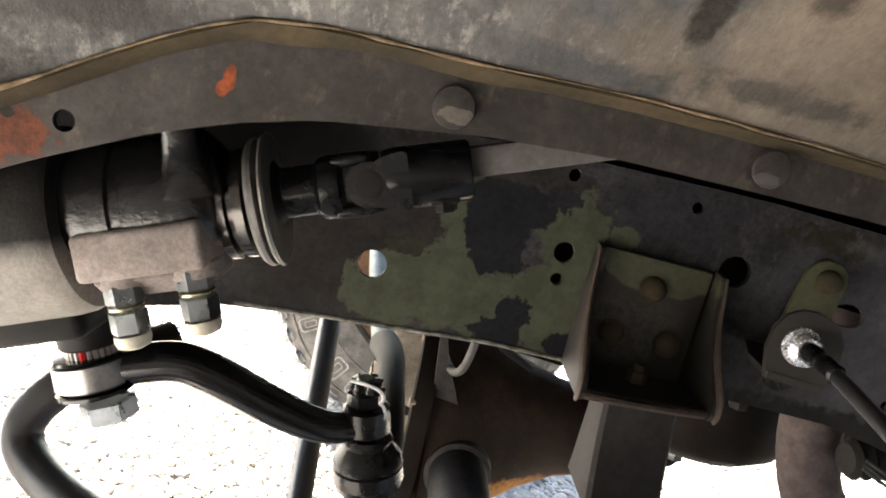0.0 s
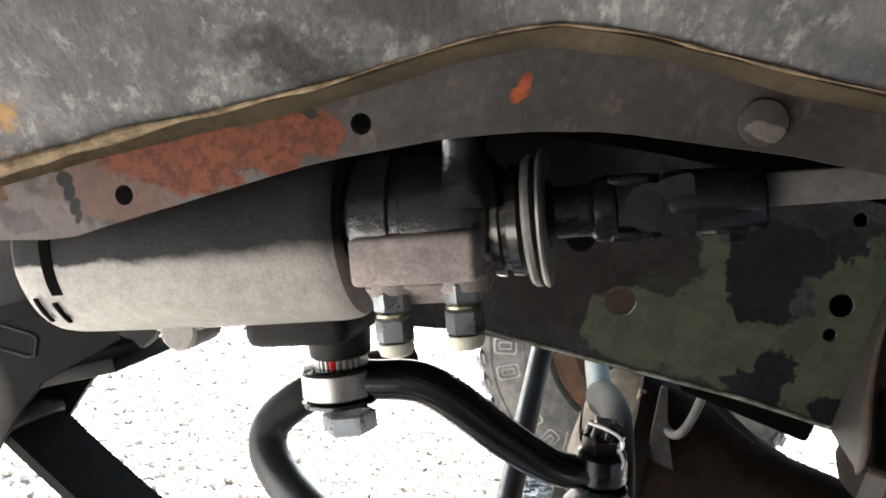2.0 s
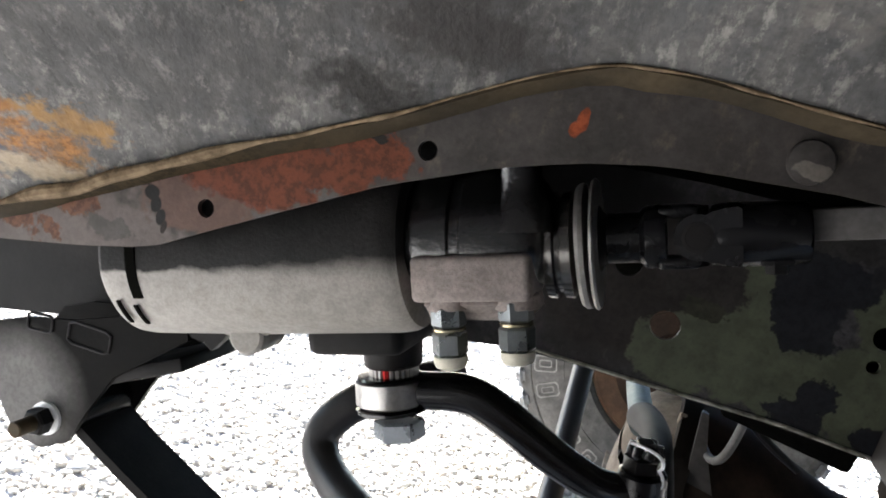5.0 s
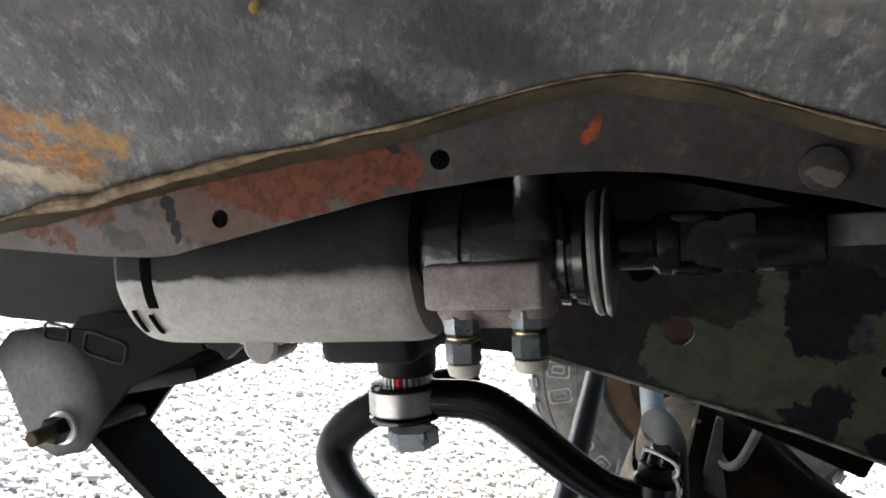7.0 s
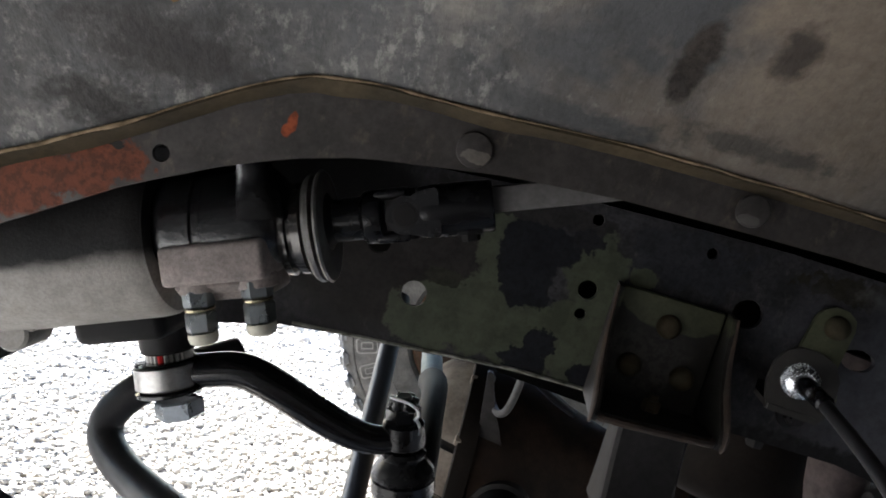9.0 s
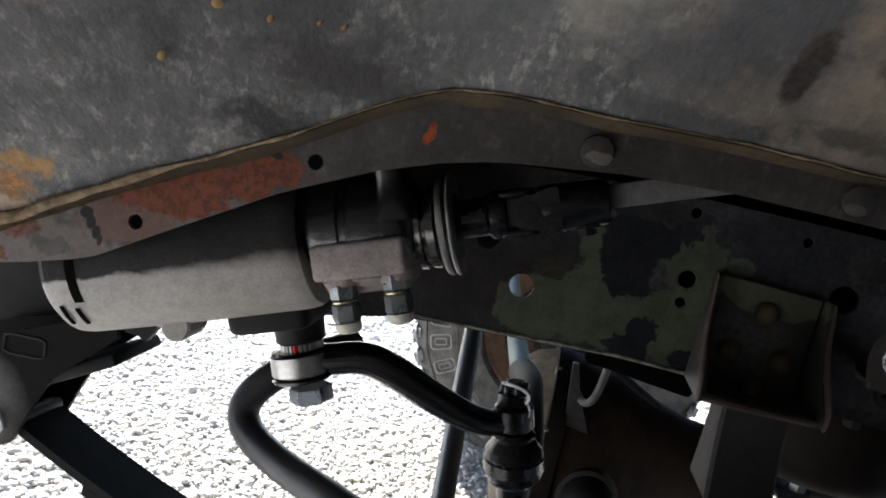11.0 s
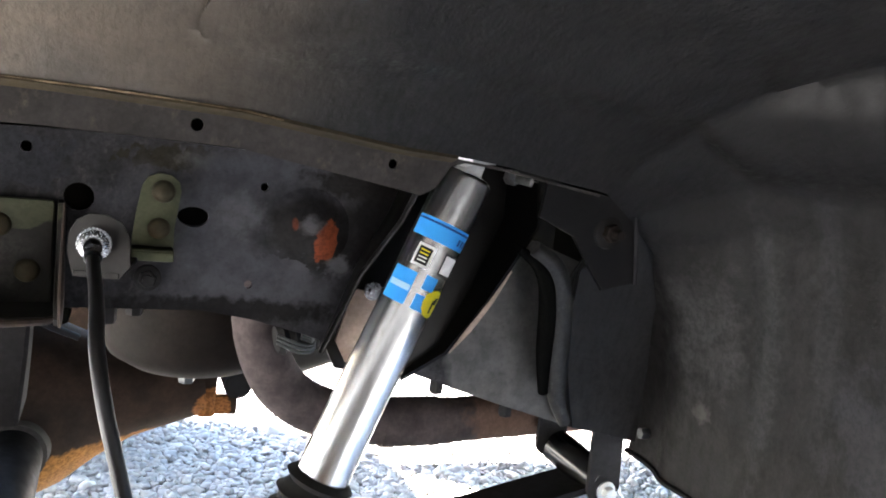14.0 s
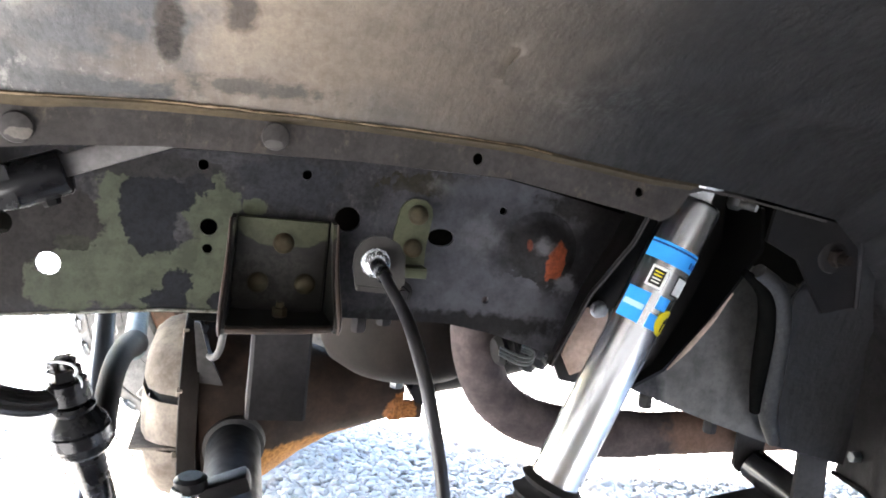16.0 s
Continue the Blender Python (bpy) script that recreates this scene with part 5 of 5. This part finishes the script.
part("top_bushing", cyl(SK0 - SD * 0.022 + Vector((-0.018, -0.01, 0.0)), SK0 - SD * 0.022 + Vector((0.025, 0.015, 0.004)), 0.012, 24), M_ZINC, sk)
boot = []
for i in range(30):
    boot.append((0.322 + 0.006 * i, 0.0285 + (0.006 if i % 3 == 1 else 0.0) + (0.0 if i < 3 else 0.003)))
part("dust_boot", lathe(boot, SK0, SD, 40), M_RUBBER, sk, "ribbed black rubber dust boot")


def decal(name, s0, s1, t0, t1, m, lift=0.0003, parent=sk, label=""):
    """A label wrapped on the shock body: along the axis s0..s1, round it t0..t1 degrees from the side that faces out."""
    a = Vector((0, -1, 0))
    a = (a - SD * a.dot(SD)).normalized()
    b = -SD.cross(a)
    rows = []
    for i in range(2):
        s = (s0, s1)[i]
        rows.append([SK0 + SD * s + (a * math.cos(radians(t)) + b * math.sin(radians(t))) * (SR + lift)
                     for t in (t0 + (t1 - t0) * k / 14 for k in range(15))])
    return part(name, thicken(grid(rows), 0.00015), m, parent, label)


decal("blue_band", 0.052, 0.072, -85, 85, M_BLUE, label="blue decal band")
decal("dark_line", 0.0545, 0.0565, -85, 85, M_NAVYINK, 0.0006)
for q in range(4):
    decal("text_bar", 0.061, 0.0675, 24 + 11 * q, 30 + 11 * q, M_NAVYINK, 0.0006)
decal("white_frame", 0.078, 0.1, -52, -14, M_WHITE)
decal("black_panel", 0.0805, 0.0975, -47, -19, M_INK, 0.0006)
for q in range(4):
    decal("text_bar", 0.083 + 0.0035 * q, 0.0845 + 0.0035 * q, -42, -24, M_YELLOW if q < 2 else M_WHITE, 0.0009)
decal("white_frame", 0.078, 0.1, 10, 52, M_INK)
decal("white_panel", 0.08, 0.098, 13, 49, M_WHITE, 0.0006)
decal("blue_panel", 0.106, 0.139, -85, -28, M_BLUE, label="blue decal panel")
decal("blue_panel", 0.104, 0.118, -8, 20, M_BLUE)
decal("blue_panel", 0.124, 0.139, -12, 18, M_BLUE)
decal("white_bar", 0.1195, 0.1255, -80, -30, M_PALE, 0.0006)
a0 = Vector((0, -1, 0))
a0 = (a0 - SD * a0.dot(SD)).normalized()
b0v = -SD.cross(a0)
rows = []
for i in range(7):
    row = []
    for k in range(13):
        rr, th = 0.0145 * i / 6, 2 * math.pi * k / 12
        s, t = 0.128 + rr * math.cos(th), radians(38) + rr * math.sin(th) / SR
        row.append(SK0 + SD * s + (a0 * math.cos(t) + b0v * math.sin(t)) * (SR + 0.0006))
    rows.append(row)
cb = grid(rows)
bmesh.ops.remove_doubles(cb, verts=cb.verts, dist=1e-6)
part("yellow_disc", cb, M_YELLOW, sk, "round yellow decal")
decal("ink_mark", 0.124, 0.137, 32, 38, M_INK, 0.0009)
decal("ink_mark", 0.121, 0.128, 38, 50, M_INK, 0.0009)

M_LEAF = mat("leaf_black_paint", (0.007, 0.007, 0.007), (0.012, 0.011, 0.011), rough=0.4, rough2=0.55, bump=0.25, scale=40, fine=300, spec=0.06)
# ---- leaf spring, hanger and shackle ----
lf = thing("leaf_spring", (0.05, 0, 0.4), "black painted steel leaf spring under the frame", "leaf spring")
SPR = [(-0.57, -0.055, 0.563), (-0.50, -0.05, 0.53), (-0.4, -0.045, 0.492), (-0.2, -0.03, 0.44), (0.06, -0.01, 0.41), (0.3, 0.02, 0.44), (0.46, 0.035, 0.478), (0.62, 0.045, 0.512), (0.745, 0.05, 0.535)]


def leaf(k0, k1, drop, half, t):
    P = [Vector(p) for p in SPR]
    for _ in range(2):
        Q = [P[0]]
        for i in range(len(P) - 1):
            Q += [P[i] * 0.75 + P[i + 1] * 0.25, P[i] * 0.25 + P[i + 1] * 0.75]
        P = Q + [P[-1]]
    P = [p - Vector((0, 0, drop)) for p in P if k0 <= p.x <= k1]
    bm = bmesh.new()
    rings = [[bm.verts.new(p + Vector((0, dy, dz))) for dy, dz in ((-half, 0), (-half, t), (half, t), (half, 0))] for p in P]
    for r, s in zip(rings, rings[1:]):
        for k in range(4):
            bm.faces.new((r[k], r[(k + 1) % 4], s[(k + 1) % 4], s[k]))
    bm.faces.new(rings[0])
    bm.faces.new(rings[-1][::-1])
    return bm


part("main_leaf", leaf(-9, 9, 0, 0.032, 0.009), M_LEAF, lf)
part("second_leaf", leaf(-0.5, 0.72, 0.0095, 0.032, 0.009), M_LEAF, lf)
part("third_leaf", leaf(-0.36, 0.5, 0.019, 0.032, 0.009), M_LEAF, lf)
part("front_eye", lathe([(0, 0.02), (0.064, 0.02)], (-0.572, -0.087, 0.568), (0, 1, 0), 24), M_BLACK, lf)
part("clamp", join(box((0.452, 0.033, 0.47), (0.03, 0.074, 0.004), bev=0.001), box((0.452, -0.003, 0.462), (0.03, 0.004, 0.04), bev=0.001)), M_BLACK, lf)
hg = thing("spring_hanger", (-0.58, -0.06, 0.6), "dull black spring hanger bracket with through bolt", "bracket")
HANG = [(-0.66, 0.60), (-0.648, 0.625), (-0.62, 0.64), (-0.575, 0.655), (-0.48, 0.70), (-0.47, 0.68), (-0.525, 0.625), (-0.54, 0.59), (-0.552, 0.555), (-0.575, 0.54), (-0.6, 0.54), (-0.615, 0.553)]
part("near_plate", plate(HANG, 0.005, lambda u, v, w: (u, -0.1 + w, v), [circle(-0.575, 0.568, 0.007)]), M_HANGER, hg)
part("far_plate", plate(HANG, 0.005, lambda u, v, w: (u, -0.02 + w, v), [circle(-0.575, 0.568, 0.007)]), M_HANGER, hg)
def slot_rim(c, half_x, half_z, turn):
    """A rounded pressed rim on the hanger plate."""
    pts = []
    for k in range(21):
        t = 2 * math.pi * k / 20
        u, v = half_x * max(-0.8, min(0.8, math.cos(t))) / 0.8, half_z * max(-0.8, min(0.8, math.sin(t))) / 0.8
        pts.append((c[0] + u * math.cos(turn) - v * math.sin(turn), -0.1005, c[1] + u * math.sin(turn) + v * math.cos(turn)))
    return sweep(pts, 0.0012, 6)


part("pressed_rim", slot_rim((-0.603, 0.642), 0.012, 0.007, 0.2), M_STRAP, hg)
part("pressed_rim", slot_rim((-0.555, 0.648), 0.02, 0.009, 0.1), M_STRAP, hg)
part("washer", lathe([(0, 0.014), (0.003, 0.014)], (-0.575, -0.1005, 0.568), (0, -1, 0), 24), M_ZINC, hg)
part("nut", hexa((-0.575, -0.1035, 0.568), (-0.575, -0.117, 0.568), 0.0115), M_DULLBLK, hg)
part("bolt_end", cyl((-0.575, -0.11, 0.568), (-0.575, -0.135, 0.568), 0.0065, bev=0.001), M_RIVET, hg)
part("cross_sleeve", box((-0.51, -0.055, 0.635), (0.09, 0.085, 0.012), Matrix.Rotation(-0.55, 4, "Y"), 0.003), M_DULLBLK, hg)
sc = thing("spring_shackle", (0.77, 0.03, 0.58), "dark steel spring shackle with plated bolt", "shackle")
part("near_plate", plate([(0.742, 0.54), (0.752, 0.524), (0.768, 0.52), (0.782, 0.527), (0.789, 0.545), (0.782, 0.635), (0.738, 0.635)], 0.006, lambda u, v, w: (u, 0.012 + w, v)), M_STRAP, sc, "grey steel plate")
part("far_plate", plate([(0.712, 0.565), (0.722, 0.555), (0.745, 0.555), (0.756, 0.565), (0.756, 0.635), (0.712, 0.635)], 0.006, lambda u, v, w: (u, 0.1 + w, v)), M_STRAP, sc)
part("bolt_washer", lathe([(0, 0.0135), (0.003, 0.0135)], (0.768, 0.0115, 0.541), (0, -1, 0), 24), M_ZINC, sc)
part("bolt_head", hexa((0.768, 0.008, 0.541), (0.768, -0.003, 0.541), 0.0095), M_ZINC, sc, "plated bolt head")
part("sleeve", cyl((0.768, 0.02, 0.548), (0.738, 0.1, 0.57), 0.023, 28, bev=0.003), M_BLACK, sc, "gloss black shackle sleeve")

# ---- hook ----
hk = thing("wire_hook", (0.002, 0.47, 0.57), "bare steel wire hook hanging behind the rail", "hook")
part("wire", sweep([(-0.016, 0.565, 0.6), (-0.015, 0.545, 0.585), (-0.009, 0.5, 0.576), (0.002, 0.461, 0.575), (0.012, 0.452, 0.59), (0.016, 0.45, 0.62), (0.018, 0.45, 0.66), (0.02, 0.45, 0.8)], 0.006, 12, smooth_path=3), M_BAR, hk)


# ---- tyres ----
def wheel(name, at, steer, label, size=1.0):
    w = thing(name, at, label, "wheel", "front wheels")
    R, half = 0.42, 0.14
    rot = Matrix.Rotation(radians(steer), 4, "Z")
    prof = [(-0.1, 0.215), (-0.125, 0.225), (-0.14, 0.27), (-0.142, 0.32), (-0.135, 0.36), (-0.125, 0.385), (-0.11, 0.402), (0.0, 0.407),
            (0.11, 0.402), (0.125, 0.385), (0.135, 0.36), (0.142, 0.32), (0.14, 0.27), (0.125, 0.225), (0.1, 0.215)]

    def at_world(bm):
        bmesh.ops.transform(bm, matrix=Matrix.Translation(at) @ rot @ Matrix.Diagonal((size, 1, size, 1)), verts=bm.verts)
        return bm

    part("tyre", at_world(lathe(prof, (0, 0, 0), (0, 1, 0), 72)), M_TYRE, w)
    tb = bmesh.new()
    n = 38
    for k in range(n):
        for row, (y, wy, sh, ln) in enumerate(((-0.113, 0.052, 0.0, 0.046), (-0.052, 0.05, 0.5, 0.05), (0.0, 0.04, 0.2, 0.042), (0.052, 0.05, 0.7, 0.05), (0.113, 0.052, 0.4, 0.046))):
            t = 2 * math.pi * (k + sh) / n
            m = Matrix.Rotation(t, 4, "Y") @ Matrix.Translation((0, y, 0.409 if abs(y) < 0.1 else 0.4)) @ Matrix.Rotation(0.25 if row % 2 else -0.2, 4, "Z")
            bmesh.ops.create_cube(tb, size=1, matrix=m @ Matrix.Diagonal((ln, wy, 0.024, 1)))
    bmesh.ops.bevel(tb, geom=tb.edges[:], offset=0.0105, segments=3, affect="EDGES")
    part("tread", at_world(tb), M_TREAD, w, "chunky rubber tread blocks", smooth=40)["kind"] = "stuff"
    part("rim", at_world(lathe([(-0.106, 0.17), (-0.109, 0.196), (-0.113, 0.206), (-0.108, 0.214), (0.108, 0.214), (0.113, 0.206), (0.109, 0.196), (0.106, 0.17)], (0, 0, 0), (0, 1, 0), 48)), M_RIM, w, "rusty rim")
    side = -1 if at[1] > 0 else 1
    for k in range(30):
        if k % 10 == 9:
            continue
        m = Matrix.Rotation(2 * math.pi * k / 30, 4, "Y") @ Matrix.Translation((0, 0.1405 * side, 0.33))
        wide = (0.022, 0.026, 0.019)[k % 3]
        outer = [(-wide, -0.024), (-wide + 0.006, -0.03), (wide - 0.006, -0.03), (wide, -0.024), (wide, 0.024), (wide - 0.006, 0.03), (-wide + 0.006, 0.03), (-wide, 0.024)]
        hole = [(u * (1 - 0.0035 / wide), v * 0.875) for u, v in outer]
        lb = plate(outer, 0.0025, lambda u, v, w_: (u, w_ * side, v), [hole])
        core = [(u * 0.45, v * 0.55) for u, v in outer]
        lb = join(lb, plate(core, 0.0025, lambda u, v, w_: (u, w_ * side, v), [[(u * 0.7, v * 0.85) for u, v in core]]))
        bmesh.ops.transform(lb, matrix=m, verts=lb.verts)
        part("letter_bar", at_world(lb), M_LETTER, w, "", 0)
    for r in (0.285, 0.372):
        ring = lathe([(0, r - 0.004), (0.006, r - 0.002), (0.006, r + 0.002), (0, r + 0.004)], (0, (0.137 if r < 0.3 else 0.129) * side, 0), (0, side, 0), 72)
        bmesh.ops.delete(ring, geom=[f for f in ring.faces if len(f.verts) > 4], context="FACES_ONLY")
        part("sidewall_ring", at_world(ring), M_TYRE, w)
    part("brake_disc", at_world(lathe([(0, 0.155), (0.012, 0.155), (0.014, 0.1), (0.03, 0.08)], (0, 0.107 * side, 0), (0, side, 0), 48)), M_DIFF, w, "dark rusty brake disc")
    return w, at_world, rot


FAR_AT, NEAR_AT, STEER = (0.015, 1.635, 0.435), (0.12, -0.675, 0.417), 0.0
far_w, far_at, far_rot = wheel("far_wheel", FAR_AT, STEER, "dusty black all-terrain tyre on the far front wheel", 1.06)
near_w, near_at, near_rot = wheel("near_wheel", NEAR_AT, STEER, "dusty all-terrain tyre under the near wheel arch")


M_GRIME = mat("mount_grime", (0.016, 0.015, 0.015), (0.009, 0.0085, 0.0085), rough=0.6, rough2=0.45, bump=0.4, scale=30, spec=0.1)
# ---- body mount and splash panel fittings behind the wheel ----
bm_ = thing("body_mount", (0.64, -0.06, 0.75), "dark grimy body mount bracket between rail and splash panel", "bracket")
part("plate", plate([(0.56, 0.935), (0.655, 0.921), (0.664, 0.917), (0.692, 0.832), (0.674, 0.828), (0.654, 0.822), (0.632, 0.845), (0.6, 0.88), (0.555, 0.898)], 0.005,
                    lambda u, v, w: (u, -0.098 + w + max(0, 0.9 - v) * 0.25, v), bev=0.001), M_DULLBLK, bm_)
part("edge", sweep([(0.655, -0.1, 0.921), (0.666, -0.1, 0.914), (0.68, -0.093, 0.87), (0.692, -0.083, 0.832)], 0.0022, 8), M_STRAP, bm_, "worn grey plate edge")
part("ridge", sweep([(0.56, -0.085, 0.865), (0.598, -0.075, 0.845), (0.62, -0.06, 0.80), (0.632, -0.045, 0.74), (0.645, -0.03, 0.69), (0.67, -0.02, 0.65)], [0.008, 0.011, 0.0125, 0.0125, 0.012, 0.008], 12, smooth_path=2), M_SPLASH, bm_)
# Black bar standing in for the shadow beneath the ridge.
part("groove_shade", sweep([(0.545, -0.083, 0.862), (0.583, -0.074, 0.842), (0.604, -0.058, 0.80), (0.615, -0.043, 0.74), (0.63, -0.028, 0.69)], [0.004, 0.009, 0.011, 0.01, 0.006], 12, smooth_path=2), M_UNDER, bm_)
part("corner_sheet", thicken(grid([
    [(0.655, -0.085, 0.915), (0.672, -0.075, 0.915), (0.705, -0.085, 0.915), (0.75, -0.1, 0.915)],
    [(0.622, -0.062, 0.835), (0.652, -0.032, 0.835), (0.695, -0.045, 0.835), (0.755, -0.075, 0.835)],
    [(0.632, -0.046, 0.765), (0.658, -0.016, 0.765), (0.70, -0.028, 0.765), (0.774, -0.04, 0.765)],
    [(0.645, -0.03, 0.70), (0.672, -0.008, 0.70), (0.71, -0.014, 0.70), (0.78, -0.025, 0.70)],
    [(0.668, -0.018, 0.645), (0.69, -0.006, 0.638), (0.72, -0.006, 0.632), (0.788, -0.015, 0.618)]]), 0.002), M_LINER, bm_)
part("washer", lathe([(0, 0.018), (0.003, 0.017), (0.004, 0.014)], (0.641, -0.0925, 0.887), (0, -1, 0), 28), M_GRIME, bm_)
part("bolt", join(hexa((0.641, -0.096, 0.887), (0.641, -0.106, 0.887), 0.010), cyl((0.641, -0.104, 0.887), (0.641, -0.118, 0.887), 0.005)), M_PAN, bm_)
sp = thing("splash_plate", (0.775, -0.42, 0.9), "grimy steel patch plate with rusty bolt and washer", "plate")
part("plate", plate([(-0.374, 0.946), (-0.40, 0.953), (-0.47, 0.974), (-0.50, 0.978), (-0.505, 0.84), (-0.462, 0.848), (-0.42, 0.851), (-0.381, 0.856), (-0.379, 0.9)], 0.004, lambda u, v, w: (0.766 - w, u, v), bev=0.001), M_PLATE, sp)
part("washer", lathe([(0, 0.0225), (0.003, 0.0215), (0.004, 0.0205), (0.0055, 0.0165), (0.007, 0.014)], (0.762, -0.424, 0.917), (-1, 0, 0), 32), M_PLATE, sp)
part("bolt", hexa((0.757, -0.424, 0.917), (0.747, -0.424, 0.917), 0.0105), M_PLATE, sp, "worn steel bolt head")
for y, z in ((-0.04, 0.64), (-0.308, 0.618)):
    cl = thing("panel_bolt", (0.772, y, z), "small grimy bolt through the splash panel edge", "bolt", "panel bolts")
    part("head", hexa((0.778, y, z), (0.766, y, z), 0.007), M_ZINCG, cl)
